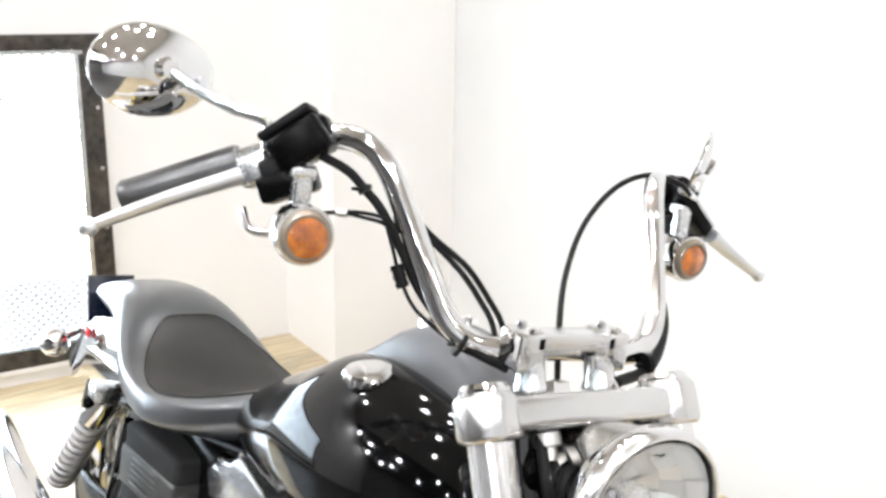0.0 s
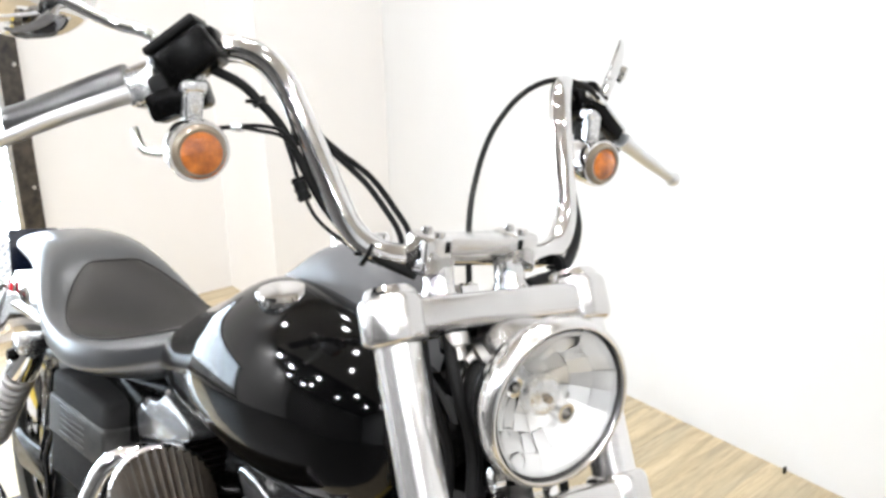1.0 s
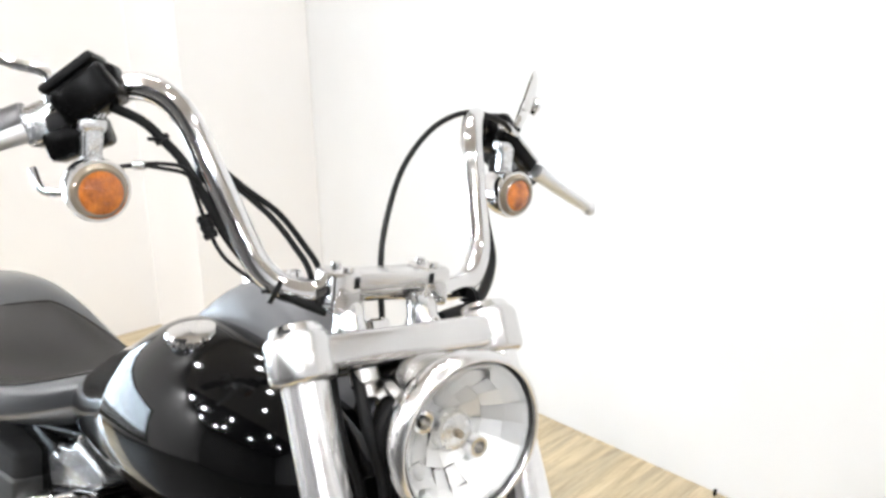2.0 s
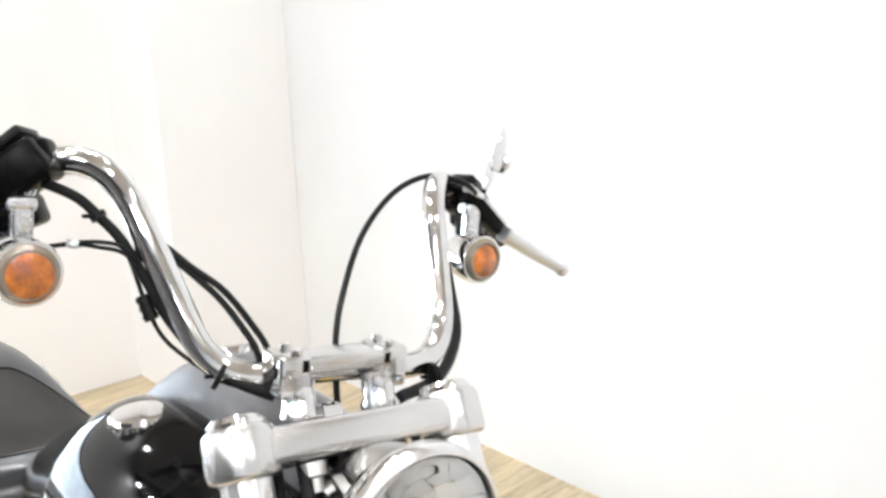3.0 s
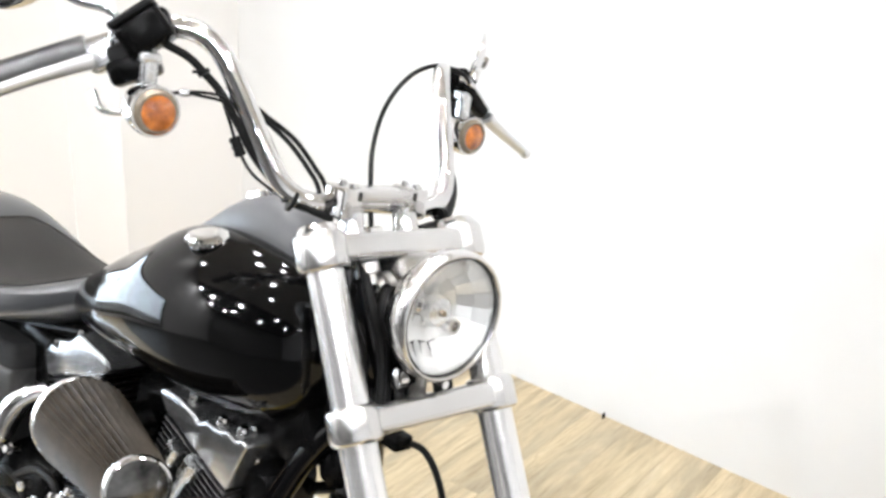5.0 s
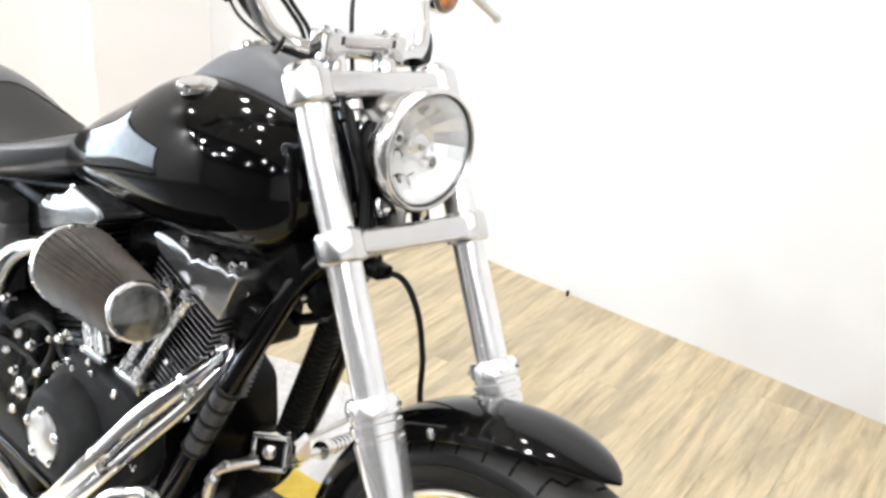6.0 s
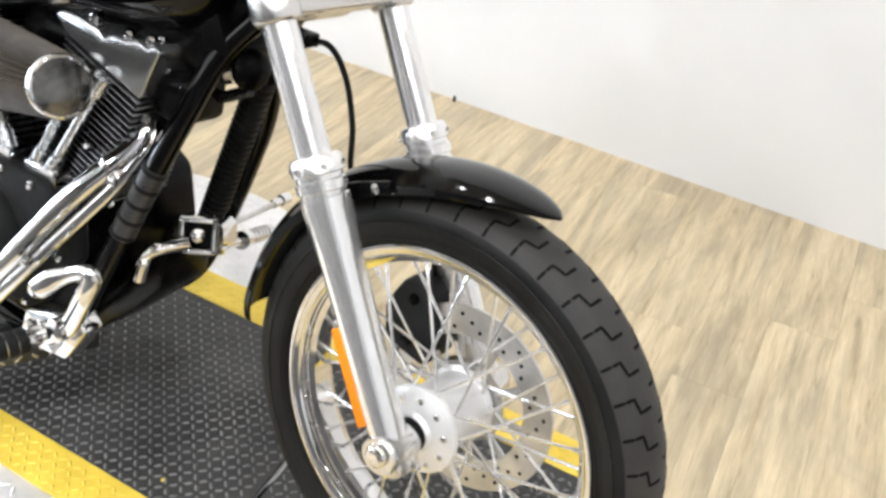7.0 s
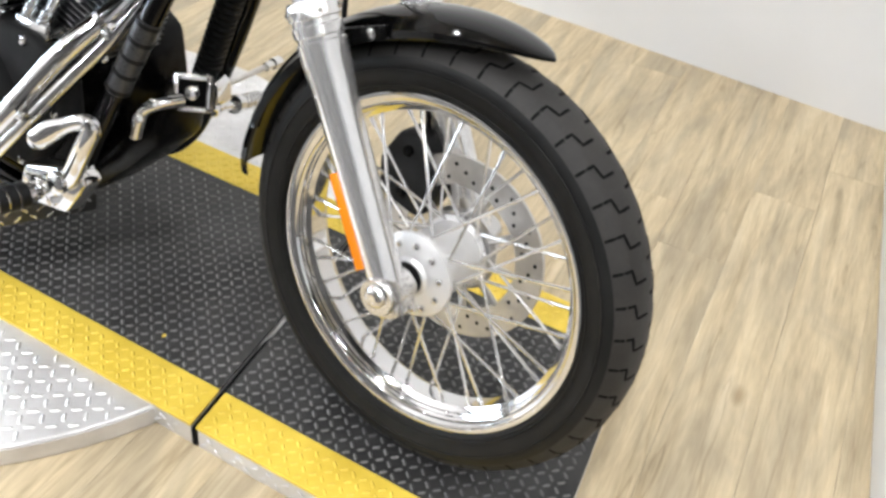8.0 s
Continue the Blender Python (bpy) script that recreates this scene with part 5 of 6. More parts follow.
bpart("exhaust_flange", lathe([(0, 0), (0, 0.03), (0.008, 0.03), (0.010, 0.024), (0.010, 0)], (-0.558, -0.072, 0.592), (0.3, -0.8, 0.1), 24), BLACK)
for dz in (-0.012, 0.014):
    bpart("flange_nut", lathe([(0, 0), (0, 0.008), (0.014, 0.008), (0.016, 0)], (-0.552, -0.082, 0.585 + dz), (0.4, -0.8, 0.2), 6), CHROME)
ex2 = fillet([(-1.06, -0.05, 0.57), (-1.10, -0.14, 0.565), (-1.12, -0.20, 0.40), (-1.24, -0.235, 0.33), (-1.95, -0.25, 0.335)], 0.07, 8)
bpart("rear_exhaust_pipe", tube(ex2, 0.0225, 18), CHROME, None, "chrome exhaust pipe")
for z, y in ((0.235, -0.238), (0.335, -0.255)):
    bpart("muffler", lathe([(0, 0.024), (0.03, 0.042), (0.09, 0.046), (0.62, 0.046), (0.66, 0.042), (0.662, 0.034), (0.60, 0.032), (0.60, 0)], (-1.38, y, z - 0.02), (-1, -0.01, 0.02), 32), CHROME, None, "straight chrome muffler")

# ---- hoses and fittings beside the engine ----
bpart("oil_hose", tube(spline([(-1.083, -0.15, 0.417), (-1.003, -0.15, 0.466), (-0.933, -0.15, 0.462), (-0.947, -0.15, 0.401), (-1.031, -0.15, 0.306)]), 0.0065, 12), HOSE, None, "black oil hose")
bpart("oil_hose", tube(spline([(-1.113, -0.155, 0.377), (-1.028, -0.155, 0.39), (-0.965, -0.155, 0.372), (-0.979, -0.155, 0.297)]), 0.0065, 12), HOSE, None, "black oil hose")
bpart("oil_hose", tube(spline([(-1.126, -0.15, 0.417), (-1.061, -0.15, 0.415), (-1.036, -0.15, 0.363), (-1.073, -0.15, 0.276)]), 0.0065, 12), HOSE, None, "black oil hose")
bpart("oil_hose", tube(spline([(-0.923, -0.15, 0.455), (-0.882, -0.15, 0.43), (-0.795, -0.15, 0.458)]), 0.0065, 12), HOSE, None, "black oil hose")
for p_ in [(-1.015, -0.165, 0.318), (-0.97, -0.165, 0.426), (-1.026, -0.165, 0.353), (-0.875, -0.165, 0.479), (-1.067, -0.165, 0.479)]:
    bpart("hose_fitting", lathe([(-0.012, 0), (-0.012, 0.009), (0.004, 0.0095), (0.006, 0.006), (0.014, 0.006), (0.014, 0)], p_, (0.2, -0.9, 0.3), 8), CHROME)
for p_ in [(-0.788, -0.165, 0.474), (-0.709, -0.165, 0.449), (-0.87, -0.16, 0.49), (-0.923, -0.16, 0.457), (-0.534, -0.08, 0.722), (-0.52, -0.08, 0.682), (-0.501, -0.08, 0.667), (-0.612, -0.14, 0.545), (-0.557, -0.13, 0.52), (-0.583, -0.12, 0.456)]:
    bpart("case_bolt", lathe([(0, 0), (0, 0.0065), (0.005, 0.0065), (0.007, 0.004), (0.007, 0)], p_, (0.1, -0.95, 0.2), 6), CHROME)
for pts_ in ([(-0.476, -0.07, 0.925), (-0.492, -0.07, 0.88), (-0.522, -0.07, 0.842), (-0.57, -0.07, 0.819)], [(-0.446, -0.07, 0.921), (-0.464, -0.07, 0.863), (-0.506, -0.07, 0.821), (-0.553, -0.07, 0.8)]):
    bpart("breather_hose", tube(spline(pts_), 0.0075, 12), GLOSS_HOSE, None, "glossy black breather hose")
bpart("mount_strut", rod((-0.55, -0.02, 0.66), (-0.444, -0.02, 0.718), 0.010, 12), GLOSS_HOSE, None, "black engine mount strut")
bpart("mount_strut", rod((-0.529, -0.02, 0.616), (-0.417, -0.02, 0.675), 0.009, 12), GLOSS_HOSE, None, "black engine mount strut")

# foot controls
PAD = spline([(-0.544, -0.285, 0.379), (-0.526, -0.282, 0.398), (-0.511, -0.276, 0.412), (-0.484, -0.270, 0.428), (-0.458, -0.268, 0.440), (-0.451, -0.266, 0.432), (-0.465, -0.264, 0.403), (-0.483, -0.260, 0.371), (-0.509, -0.255, 0.328), (-0.557, -0.248, 0.286)], 6)
rad_ = [float(np.interp(i / (len(PAD) - 1), [0, 0.05, 0.2, 0.3, 0.45, 0.6, 1.0], [0.012, 0.0175, 0.0165, 0.0125, 0.0135, 0.016, 0.017])) for i in range(len(PAD))]
ped = bpart("brake_pedal", tube(PAD, 0.012, 16, radii=rad_, squash=0.8), CHROME, None, "chrome forward brake pedal")
bpart("pedal_pivot", lathe([(-0.02, 0), (-0.02, 0.018), (0.02, 0.018), (0.024, 0.012), (0.024, 0)], (-0.520, -0.252, 0.318), (0, -1, 0), 20), CHROME, ped)
bpart("pedal_bracket", prism([(-0.64, 0.235), (-0.53, 0.25), (-0.49, 0.315), (-0.51, 0.335), (-0.62, 0.30)], -0.245, -0.205, bevel=0.008), CHROME, ped)
for x, z in ((-0.56, 0.30), (-0.60, 0.285), (-0.55, 0.268)):
    bpart("bracket_nut", lathe([(0, 0), (0, 0.009), (0.01, 0.009), (0.013, 0.006), (0.013, 0)], (x, -0.245, z), (0, -1, 0), 6), CHROME, ped)
pegm = bmesh.new()
lathe([(0, 0), (0, 0.011), (0.02, 0.015), (0.03, 0.017), (0.115, 0.019), (0.125, 0.016), (0.125, 0)], (-0.575, -0.24, 0.275), (-0.22, -0.97, -0.05), 20, pegm)
pg = bpart("foot_peg", pegm, CHROME, None, "chrome foot peg")
for k in range(5):
    c = Vector((-0.575, -0.24, 0.275)) + Vector((-0.22, -0.97, -0.05)).normalized() * (0.04 + 0.017 * k)
    bpart("peg_ring", lathe([(-0.0072, 0), (-0.0072, 0.0198), (-0.006, 0.0208), (0.006, 0.0208), (0.0072, 0.0198), (0.0072, 0)], c, (-0.22, -0.97, -0.05), 20), HOSE, pg)
bpart("peg_mount", rod((-0.62, -0.13, 0.27), (-0.57, -0.245, 0.275), 0.013, 14), CHROME, pg)
MB = basis((-0.503, -0.012, 0.402), (0.62, -0.62, 0.30), (0, 0, 1))
fr_ = bmesh.new()
for u, v, lu, lv in ((-0.0255, 0, 0.009, 0.058), (0.0255, 0, 0.009, 0.058), (0, 0.0255, 0.06, 0.009), (0, -0.0255, 0.06, 0.009)):
    rbox((lu, lv, 0.03), (u, v, 0), 0.0025, MB, 2, fr_)
mb = bpart("mount_bracket", fr_, CHROME, None, "chrome engine mount bracket with a square window")
# near-black plate behind the opening stands in for the shade within
bpart("bracket_window", rbox((0.046, 0.046, 0.008), (0, 0, -0.012), 0.001, MB, 1), RECESS_DARK, mb)
bpart("bracket_boss", lathe([(-0.01, 0), (-0.01, 0.013), (0.008, 0.012), (0.011, 0.007), (0.011, 0)], MB @ Vector((0, 0, 0)), MB.to_3x3().col[2], 8), POLISHED, mb)
bpart("bracket_wing", prism([(-0.50, 0.43), (-0.475, 0.42), (-0.47, 0.385), (-0.49, 0.37)], 0.012, 0.05, bevel=0.004), CHROME, mb)
bpart("bracket_arm", tube(spline([(-0.486, -0.050, 0.405), (-0.505, -0.085, 0.400), (-0.520, -0.098, 0.388), (-0.528, -0.10, 0.365), (-0.534, -0.10, 0.338)]), 0.0125, 12, radii=None, squash=0.8), CHROME, mb)
for p_ in ((-0.506, -0.095, 0.404), (-0.522, -0.108, 0.376)):
    bpart("bracket_nut", lathe([(0, 0), (0, 0.009), (0.009, 0.009), (0.011, 0.005), (0.011, 0)], p_, (0.6, -0.7, 0.3), 6), CHROME, mb)
bpart("oil_pan_skid", prism([(-0.50, 0.40), (-0.53, 0.39), (-0.64, 0.26), (-0.72, 0.19), (-0.66, 0.17), (-0.57, 0.255), (-0.51, 0.32)], -0.08, 0.03, bevel=0.012), BLACK, None, "black oil pan")
sh_ = rod((-0.528, 0.06, 0.377), (-0.537, 0.225, 0.382), 0.0055, 10)
shr = bpart("shift_rod", sh_, STEEL, None, "steel shift rod")
bpart("rod_end", lathe([(0, 0), (0, 0.008), (0.02, 0.008), (0.022, 0.011), (0.042, 0.011), (0.046, 0.006), (0.046, 0)], (-0.5365, 0.215, 0.382), (-0.04, 1, 0.03), 12), CHROME, shr)
P0, P1 = Vector((-0.565, 0.13, 0.312)), Vector((-0.618, 0.325, 0.262))
dp = (P1 - P0).normalized()
lpg = bpart("left_peg", lathe([(0, 0), (0, 0.009), (0.06, 0.009), (0.062, 0.018), (0.082, 0.018), (0.084, 0.0125), (0.185, 0.0125), (0.19, 0.015), (0.20, 0.014), (0.20, 0)], P0, dp, 18), CHROME, None, "chrome foot peg")
for k in range(6):
    bpart("peg_rib", lathe([(-0.003, 0), (-0.003, 0.0155), (0.003, 0.0155), (0.003, 0)], P0 + dp * (0.096 + 0.016 * k), dp + Vector((0.25, 0, 0.1)), 16), CHROME, lpg)
bpart("shift_bracket", tube(spline([(-0.50, 0.03, 0.37), (-0.525, 0.07, 0.35), (-0.55, 0.10, 0.32), (-0.57, 0.14, 0.31)]), 0.011, 12), CHROME, lpg)
# battery box below the seat, turned towards the front
bpart("oil_tank", prism([(-1.06, 0.675), (-1.03, 0.50), (-1.06, 0.46), (-1.24, 0.46), (-1.34, 0.54), (-1.34, 0.69)], -0.110, 0.11, bevel=0.018, seg=3), BLACK, None, "black oil tank")
SWAP = Matrix(((1, 0, 0, 0), (0, 0, 1, 0), (0, 1, 0, 0), (0, 0, 0, 1)))


def plan_block(grow, z0, z1, bevel):
    """A block over the battery box's plan, its corner towards the front right."""
    plan = [(-1.114 + grow, -0.150 - grow), (-1.300, -0.180 - grow), (-1.300, 0.0), (-1.114 + grow, 0.0)]
    return prism(plan, z0, z1, SWAP, bevel=bevel, seg=3)


bc = bpart("battery_cover", plan_block(0.0, 0.455, 0.645, 0.012), WRINKLE, None, "black battery box")
bpart("cover_strap", plan_block(0.004, 0.532, 0.602, 0.006), STRAP, bc, "brushed grey battery strap")
for k in range(5):
    RB = Matrix.Translation((-1.215, -0.1708, 0.592 - 0.0115 * k)) @ Matrix.Rotation(radians(9.2), 4, "Z")
    bpart("strap_rib", rbox((0.085, 0.004, 0.0045), (0, 0, 0), 0.0013, RB, 1), STRAP, bc)

# ---- rear end ----
COIL = material("satin_grey_spring", (0.42, 0.41, 0.40), 0.42, 0.9)
RAX = Vector((-1.632, 0, 0.328))
rw = lathe([(-0.06, 0.215), (-0.078, 0.225), (-0.082, 0.27), (-0.07, 0.31), (-0.035, 0.325), (0, 0.328), (0.035, 0.325), (0.07, 0.31), (0.082, 0.27), (0.078, 0.225), (0.06, 0.215), (-0.06, 0.215)], RAX, (0, 1, 0), 72)
rt = bpart("rear_wheel", rw, RUBBER, None, "wide black rear tyre on a spoked rim", pre=REAR2)
bpart("rim", lathe([(-0.06, 0.222), (-0.066, 0.224), (-0.062, 0.21), (-0.03, 0.198), (0.03, 0.198), (0.062, 0.21), (0.066, 0.224), (0.06, 0.222), (-0.06, 0.222)], RAX, (0, 1, 0), 64), CHROME, rt, pre=REAR2)
bpart("hub", lathe([(-0.07, 0), (-0.07, 0.05), (-0.05, 0.055), (0.05, 0.055), (0.07, 0.05), (0.07, 0)], RAX, (0, 1, 0), 32), POLISHED, rt, pre=REAR2)
for i in range(32):
    a = 2 * math.pi * i / 32
    s = 1 if i % 2 else -1
    b_ = 0.5 if i % 4 < 2 else -0.5
    bpart("spoke", rod(RAX + Vector((0.05 * math.cos(a + b_), 0.05 * s, 0.05 * math.sin(a + b_))), RAX + Vector((0.2 * math.cos(a), 0.01 * s, 0.2 * math.sin(a))), 0.0024, 6), CHROME, rt, pre=REAR2)


def rear_fender():
    rings = []
    for i in range(33):
        a = radians(8 + 140 * i / 32)
        # turned from the front horizontal, over the top, to the rear
        ro, ri = [], []
        for j in range(15):
            u = j / 14 * 2 - 1
            y = 0.105 * math.copysign(min(abs(u) * 1.15, 1), u)
            r = 0.40 - 0.055 * abs(u) ** 3
            ro.append(Vector((RAX.x + r * math.cos(a), y, RAX.z + r * math.sin(a))))
            ri.append(Vector((RAX.x + (r - 0.004) * math.cos(a), y * 0.96, RAX.z + (r - 0.004) * math.sin(a))))
        rings.append(ro + ri[::-1])
    return loft(rings)


rfe = bpart("rear_fender", rear_fender(), PAINT, None, "glossy black rear mudguard", pre=REAR2)
for sy in (-1, 1):
    # added chrome plate, shaped as the window's white reflection on the black mudguard
    bpart("fender_strut", prism([(-1.569, 0.745), (-1.679, 0.713), (-1.751, 0.65), (-1.80, 0.575), (-1.823, 0.522), (-1.726, 0.575), (-1.654, 0.57), (-1.551, 0.586), (-1.483, 0.624), (-1.466, 0.688), (-1.475, 0.735)], 0.108 * sy, 0.132 * sy, bevel=0.009), CHROME, rfe, "chrome plate standing in for the white window reflection on the mudguard", pre=REAR2)
    bpart("strut_bar", rod((-1.66, 0.136 * sy, 0.645), (-1.46, 0.136 * sy, 0.672), 0.008, 12), CHROME, rfe, pre=REAR2)
    bpart("swing_arm", prism([(-1.40, 0.41), (-1.40, 0.33), (-1.69, 0.275), (-1.735, 0.300), (-1.730, 0.345), (-1.66, 0.350), (-1.50, 0.385)], 0.098 * sy, 0.122 * sy, bevel=0.01), BLACK, rfe, "black swing arm", pre=REAR2)
    for a_, b_, r_ in (((-1.335, 0.615), (-1.405, 0.315), 0.0125), ((-1.395, 0.600), (-1.465, 0.395), 0.0095), ((-1.345, 0.505), (-1.455, 0.465), 0.0085)):
        bpart("frame_rail", rod((a_[0], 0.134 * sy, a_[1]), (b_[0], 0.134 * sy, b_[1]), r_, 14), PAINT, rfe, "glossy black frame rail", pre=REAR2)
    bpart("rail_gusset", prism([(-1.345, 0.60), (-1.425, 0.585), (-1.430, 0.52), (-1.375, 0.47)], 0.112 * sy, 0.124 * sy, bevel=0.004), BLACK, rfe, "black frame gusset", pre=REAR2)
    for x_, z_ in ((-1.392, 0.560), (-1.405, 0.522), (-1.372, 0.430), (-1.458, 0.430)):
        bpart("rail_bolt", lathe([(0, 0), (0, 0.0095), (0.006, 0.0095), (0.009, 0.006), (0.009, 0)], (x_, 0.125 * sy, z_), (0, sy, 0), 6), CHROME, rfe, pre=REAR2)
    bpart("brake_hose", tube(spline([(-1.375, 0.142 * sy, 0.50), (-1.400, 0.150 * sy, 0.43), (-1.385, 0.150 * sy, 0.36), (-1.42, 0.146 * sy, 0.31)]), 0.0055, 10), GLOSS_HOSE, rfe, "black rear hose", pre=REAR2)
    st, sb = Vector((-1.44, 0.170 * sy, 0.62)), Vector((-1.680, 0.175 * sy, 0.350))
    dd = (sb - st).normalized()
    LL = (sb - st).length
    shk = lathe([(-0.02, 0), (-0.02, 0.018), (0.0, 0.026), (0.055, 0.030), (0.06, 0.026), (0.063, 0.010), (LL - 0.02, 0.010), (LL, 0.017), (LL + 0.015, 0.0)], st, dd, 24)
    shock = bpart("rear_shock", shk, CHROME, None, "chrome rear shock absorber", pre=REAR2)
    bpart("shock_mount", rbox((0.044, 0.052, 0.030), st + Vector((0.004, 0, 0.024)), 0.006, seg=2), CAST, shock, "cast upper shock mount", pre=REAR2)
    bpart("mount_nut", lathe([(0, 0), (0, 0.012), (0.008, 0.012), (0.012, 0.008), (0.012, 0)], st + Vector((0.0, 0.026 * sy, 0.004)), (0, sy, 0), 6), BLACK, shock, pre=REAR2)
    hel = []
    Ms = basis(st, dd)
    for k in range(10 * 14 + 1):
        a = 2 * math.pi * k / 14
        hel.append(Ms @ Vector((0.0245 * math.cos(a), 0.0245 * math.sin(a), 0.06 + (LL - 0.085) * k / (10 * 14))))
    bpart("coil_spring", tube(hel, 0.0060, 10), COIL, shock, "satin grey coil spring", pre=REAR2)
    # rear turn signals
    c = Vector((-1.745, 0.190 * sy, 0.640))
    rs = bpart("rear_turn_signal", lathe([(-0.035, 0), (-0.034, 0.012), (-0.02, 0.026), (0.0, 0.0305), (0.014, 0.0305), (0.03, 0.024), (0.042, 0.010), (0.044, 0)], c, (1, 0, 0), 28), CHROME, None, "chrome bullet rear turn signal", pre=REAR2)
    bpart("stalk", rod(c, (-1.77, 0.10 * sy, 0.665), 0.008, 12), CHROME, rs, pre=REAR2)
bpart("tail_light", prism([(-1.86, 0.70), (-1.93, 0.69), (-1.95, 0.63), (-1.90, 0.62)], -0.05, 0.05, bevel=0.012), RED, None, "red tail light", pre=REAR2)
bpart("side_lens", rbox((0.045, 0.006, 0.02), (-1.70, -0.138, 0.675), 0.002), RED, pre=REAR2)
bpart("licence_plate", rbox((0.006, 0.105, 0.11), (0, 0, 0), 0.003, Matrix.Translation((-1.87, -0.040, 0.690)) @ Matrix.Rotation(radians(-18), 4, "Y")), BLUE, None, "dark blue licence plate with plain bars", pre=REAR2)

JP = Matrix.Translation((-0.722, -0.165, 0.120)) @ Matrix.Rotation(radians(-15.2), 4, "Z")
skid = part("skid_plate", rbox((0.07, 0.24, 0.036), (-0.03, -0.01, 0), 0.004, JP), STRAP, BIKE, "grey diamond-plate step under the frame")
for k in range(8):
    for row in range(2):
        mk_ = JP @ Matrix.Translation((0.005, -0.115 + 0.028 * k + 0.012 * row, -0.008 + 0.016 * row)) @ Matrix.Rotation(radians(40 if (k + row) % 2 else -40), 4, "X")
        part("raised_bar", rbox((0.003, 0.015, 0.004), (0, 0, 0), 0.001, mk_, 1), CAST, skid)
bpart("transmission_case", prism([(-0.98, 0.09), (-0.97, 0.47), (-1.46, 0.47), (-1.46, 0.09)], -0.150, 0.12, bevel=0.03, seg=3), BLACK, eng, "black transmission case")

# ---- lift table and turntable ----
LM = pose(-0.33, -0.225, 0, 0, 0, LIFT_TURN)     # x along the lift, y across it, from its near edge beside the hinge
LW = 0.64


LIFT_END = 0.682


def hinge_x(y):
    """The hinge runs a little askew across the lift."""
    return 0.080 - 0.122 * y


def end_x(y):
    return LIFT_END - 0.122 * y


def lift_plate(x0, x1, name, label):
    """A plate from x0 to x1; None stands for the hinge."""
    r = root(name, label, "motorcycle lift", LM)
    gap = 0.0055

    def board(y0, y1, z0, z1, inset=0.0):
        lo = [(hinge_x(y) + gap + inset if x0 is None else x0 + inset) for y in (y0, y1)]
        hi = [(hinge_x(y) - gap - inset if x1 is None else end_x(y) - inset) for y in (y0, y1)]
        return prism([(lo[0], y0), (hi[0], y0), (hi[1], y1), (lo[1], y1)], z0, z1, SWAP, bevel=0.001, seg=1)

    part("deck", board(0.085, LW - 0.085, LIFT - 0.006, LIFT), RUBBERMAT, r, "black diamond-plate deck")
    for y0 in (0.0, LW - 0.085):
        part("edge_stripe", board(y0, y0 + 0.085, LIFT - 0.006, LIFT), YELLOW, r, "yellow painted edge stripe")
    part("base", board(0.002, LW - 0.002, 0.0, LIFT - 0.007, 0.001), SILVER, r, "silver diamond-plate side")
    return r


lift_main = lift_plate(-1.75, None, "motorcycle_lift", "low motorcycle lift table with black deck and yellow edges")
lift_front = lift_plate(None, LIFT_END, "lift_front_section", "hinged front section of the lift with black deck and yellow edges")
# near-black filler between the plates, in place of the gap's shade
part("hinge_gap", prism([(hinge_x(0.001) - 0.005, 0.001), (hinge_x(0.001) + 0.005, 0.001), (hinge_x(LW - 0.001) + 0.005, LW - 0.001), (hinge_x(LW - 0.001) - 0.005, LW - 0.001)], 0.001, LIFT - 0.010, SWAP), RECESS_DARK, lift_front, "near-black strip standing in for shade in the hinge gap")
TC, TR = Vector((-1.0, -0.02, 0)), 0.694
tt = lathe([(0, 0), (0, TR), (LIFT - 0.012, TR), (LIFT - 0.009, TR - 0.003), (LIFT - 0.009, 0)], TC, (0, 0, 1), 96)
turntable = thing("turntable", tt, SILVER, "round silver diamond-plate turntable under the lift", "turntable")
part("rim_band", lathe([(0.002, TR + 0.0005), (0.002, TR + 0.003), (LIFT - 0.014, TR + 0.003), (LIFT - 0.014, TR + 0.0005), (0.002, TR + 0.0005)], TC, (0, 0, 1), 96), SILVER, turntable, "silver rim of the turntable")

def tread_bars(x0, x1, y0, y1, z, pitch=0.0175, inside=None):
    """Raised bars of diamond plate in a weave of two directions."""
    verts, faces = [], []
    nx, ny = int((x1 - x0) / pitch), int((y1 - y0) / pitch)
    L, W, h = pitch * 0.44, pitch * 0.15, 0.0020
    for i in range(nx):
        for j in range(ny):
            cx, cy = x0 + (i + 0.5) * pitch, y0 + (j + 0.5) * pitch
            if inside and not inside(cx, cy):
                continue
            a = radians(45 if (i + j) % 2 else -45)
            ux, uy = math.cos(a), math.sin(a)
            n = len(verts)
            for s, w, dz in ((-L, 0, 0), (-L * 0.55, -W, 0), (L * 0.55, -W, 0), (L, 0, 0), (L * 0.55, W, 0), (-L * 0.55, W, 0), (-L * 0.5, 0, h), (L * 0.5, 0, h)):
                verts.append((cx + s * ux - w * uy, cy + s * uy + w * ux, z + dz))
            faces += [(n, n + 1, n + 6), (n + 1, n + 2, n + 7, n + 6), (n + 2, n + 3, n + 7), (n + 3, n + 4, n + 7), (n + 4, n + 5, n + 6, n + 7), (n + 5, n, n + 6)]
    me = bpy.data.meshes.new("tread_pattern")
    me.from_pydata(verts, [], faces)
    return me


def bars(name, parent, mat, *args, **kw):
    me = tread_bars(*args, **kw)
    me.materials.append(mat)
    ob = new(name, me)
    ob.parent = parent
    return tagged(ob, "raised diamond-plate tread bars", kind="stuff")


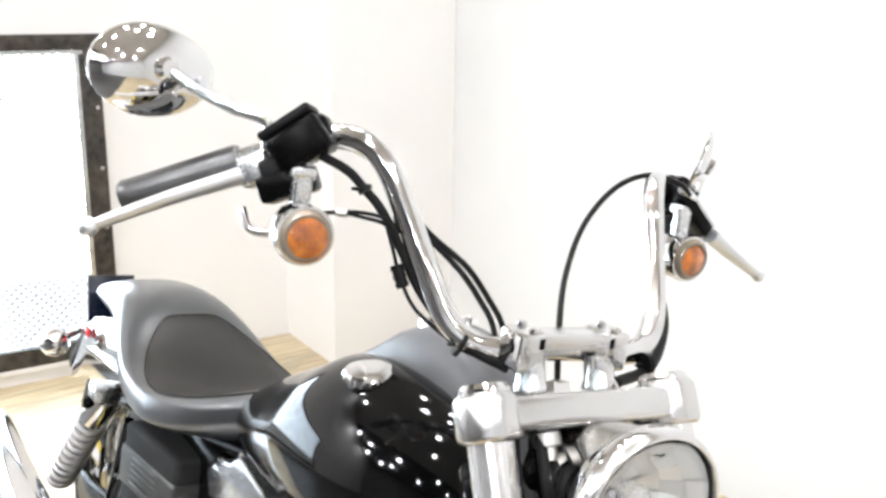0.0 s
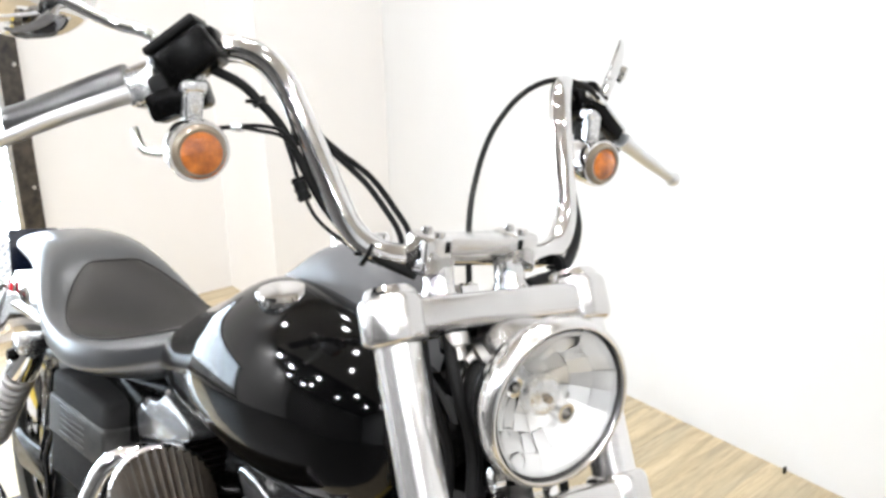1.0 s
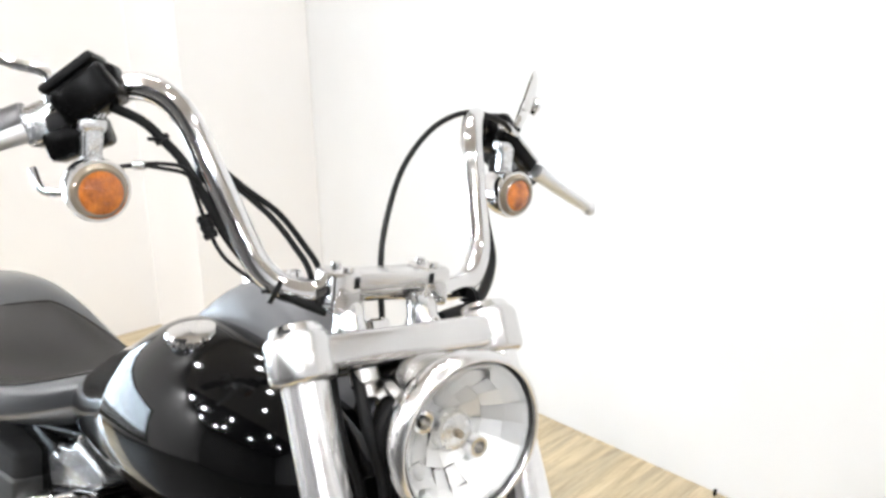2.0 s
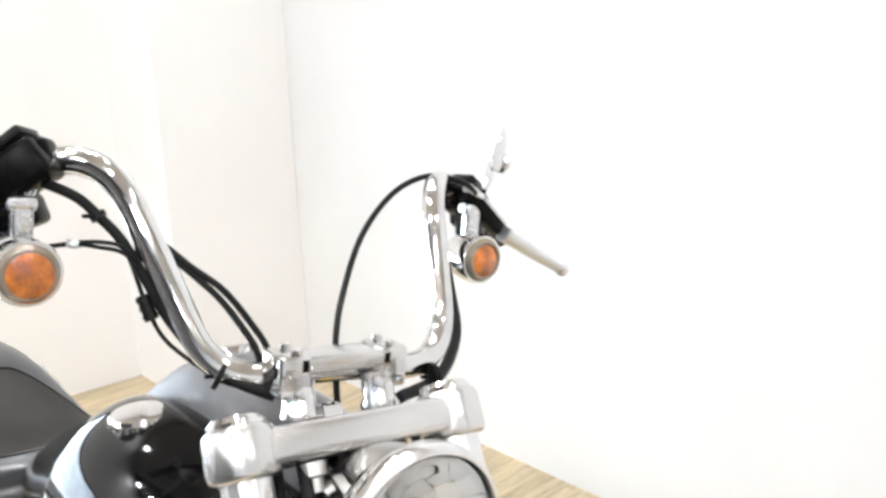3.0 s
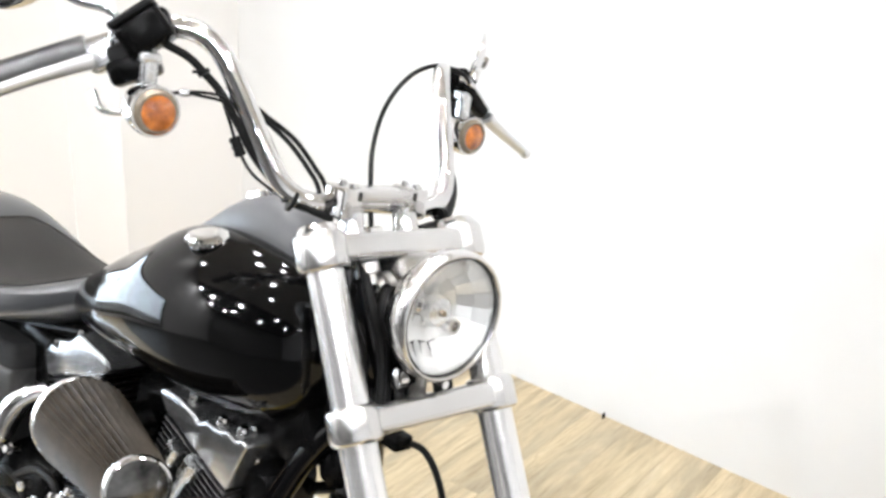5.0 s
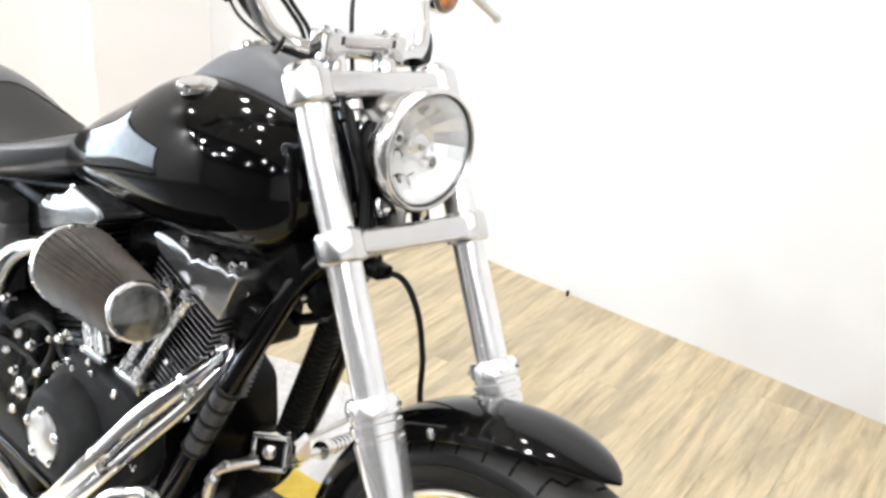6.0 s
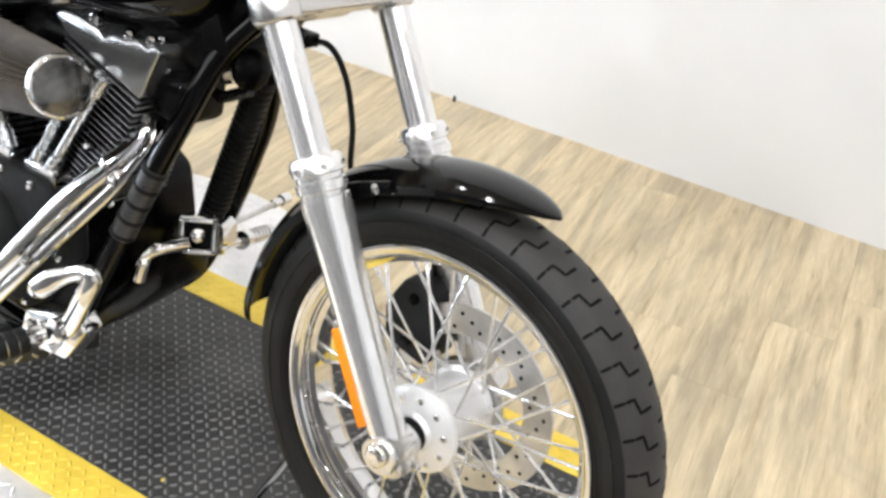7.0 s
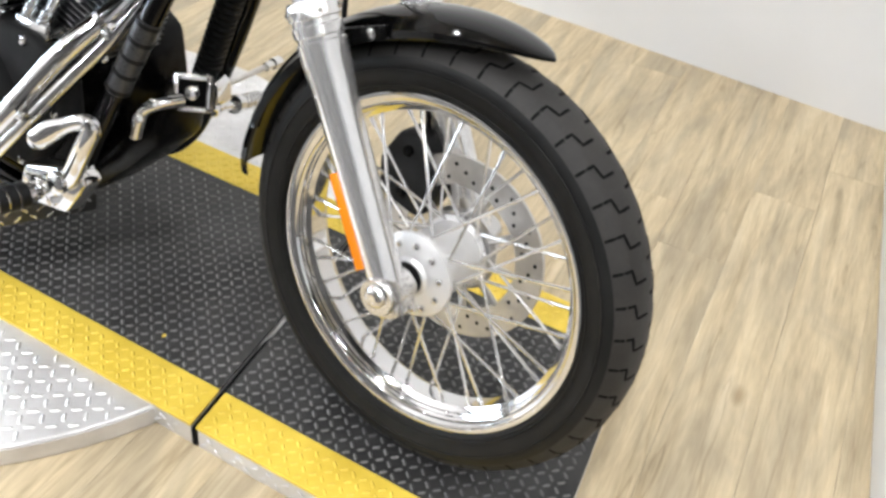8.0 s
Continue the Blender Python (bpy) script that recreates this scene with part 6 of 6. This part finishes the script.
for lift_, side in ((lift_main, lambda x, y: x < hinge_x(y) - 0.012), (lift_front, lambda x, y: hinge_x(y) + 0.012 < x < end_x(y) - 0.01)):
    for mat_, y0, y1 in ((TREADBAR, 0.085, LW - 0.085), (YELLOW, 0.003, 0.083), (YELLOW, LW - 0.083, LW - 0.003)):
        bars("tread_pattern", lift_, mat_, -1.5, LIFT_END - 0.004, y0, y1, LIFT, inside=side)
LMI = LM.inverted()
bars("tread_pattern", turntable, SILVER, -1.7, -0.3, -0.72, 0.68, LIFT - 0.009, 0.0235,
     inside=lambda x, y: math.hypot(x - TC.x, y - TC.y) < TR - 0.012 and not (-0.01 < (LMI @ Vector((x, y, 0))).y < LW + 0.01))

part("paint_drop", lathe([(0, 0), (0.0003, 0.0042), (0.0009, 0.003), (0.0010, 0)], LM.inverted() @ Vector((-0.441, -0.11, LIFT)), (0, 0, 1), 14), YELLOW, lift_main, "yellow paint drop")
thing("plastic_clip", rbox((0.006, 0.012, 0.02), (0, 0, 0.0095), 0.002), BLACK, "tiny black plastic clip on the floor against the wall", "clip", at=Matrix.Translation((-1.105, 1.600, 0.0)))

thing("white_plinth", rbox((0.60, 1.50, 0.09), (0.30, 0, 0.0455), 0.004), WALL, "low white painted plinth on the plank floor", "plinth", at=pose(0.545, 0.90, 0.0, 0, 0, 14.9))
# raised bars along the visible side of the lift
for lift_, x0, x1 in ((lift_main, -0.30, 0.066), (lift_front, 0.098, 0.63)):
    sb = bmesh.new()
    n_ = int((x1 - x0) / 0.030)
    for k in range(n_):
        for row in (0, 1):
            a_ = Matrix.Translation((x0 + 0.030 * (k + 0.5 * row), -0.0005, 0.013 + 0.017 * row)) @ Matrix.Rotation(radians(35 if (k + row) % 2 else -35), 4, "Y")
            rbox((0.016, 0.003, 0.0045), (0, 0, 0), 0.0012, a_, 1, sb)
    part("side_bars", sb, SILVER, lift_, "raised diamond bars on the side")["kind"] = "stuff"

# ---- floor planks ----
PD = pose(0, 0, 0, 0, 0, 101.0)
PW, PL = 0.152, 1.22


def floor_planks():
    Y_SPLIT = -0.8
    cuts = [((X_REAR - 0.06, 0, 0), (-1, 0, 0)), ((X_FRONT + 0.06, 0, 0), (1, 0, 0)), ((0, Y_SPLIT, 0), (0, -1, 0)), ((0, Y_LONG + 0.06, 0), (0, 1, 0))]

    def plank_mesh(m=None):
        """One board; those that meet a wall are cut along it."""
        bm = rbox((PL - 0.0004, PW - 0.0004, 0.004), (0, 0, -0.002), 0.0005, seg=1)
        if m is not None:
            t = (inv @ m).inverted()
            for p, n in cuts:
                bmesh.ops.bisect_plane(bm, geom=bm.verts[:] + bm.edges[:] + bm.faces[:], plane_co=t @ Vector(p), plane_no=t.to_3x3() @ Vector(n), clear_outer=True)
        for f in bm.faces:
            f.smooth = False
        me = bpy.data.meshes.new("plank")
        bm.to_mesh(me)
        bm.free()
        me.materials.append(PLANK)
        return me

    inv = RW.inverted()
    me = plank_mesh()
    rnd = random.Random(4)
    for j in range(-46, 47):
        off = rnd.random() * PL
        for i in range(-7, 8):
            m = PD @ pose(i * PL + off, j * PW, 0)
            c_ = [inv @ m @ Vector((sx * PL / 2, sy * PW / 2, 0)) for sx in (-1, 1) for sy in (-1, 1)]
            lo = (min(v.x for v in c_) - X_REAR, min(v.y for v in c_) - Y_SPLIT, X_FRONT - max(v.x for v in c_), Y_LONG - max(v.y for v in c_))
            if max(v.x for v in c_) > X_REAR and min(v.x for v in c_) < X_FRONT and max(v.y for v in c_) > Y_SPLIT and min(v.y for v in c_) < Y_LONG:
                ob = bpy.data.objects.new("plank", me if min(lo) > -0.05 else plank_mesh(m))
                scene.collection.objects.link(ob)
                ob.parent = subfloor
                ob.matrix_parent_inverse = RW.inverted()
                ob.matrix_basis = m
    # unseen boards behind the camera, joined; added dark to blacken the tank's reflections
    far = bmesh.new()
    n_ = int((X_FRONT - X_REAR) / PW)
    for k in range(n_):
        x = X_REAR + PW * (k + 0.5)
        y1 = Y_SPLIT - 0.002
        while y1 > Y_BACK:
            y0 = max(y1 - PL * (0.6 + 0.4 * rnd.random()), Y_BACK)
            rbox((PW - 0.0015, y1 - y0 - 0.0015, 0.004), (x, (y0 + y1) / 2, -0.002), 0, bm=far)
            y1 = y0
    tagged(part("rear_boards", far, PLANK_FAR, subfloor, "unseen dark boards added to keep the tank's reflections black"), kind="stuff")


floor_planks()
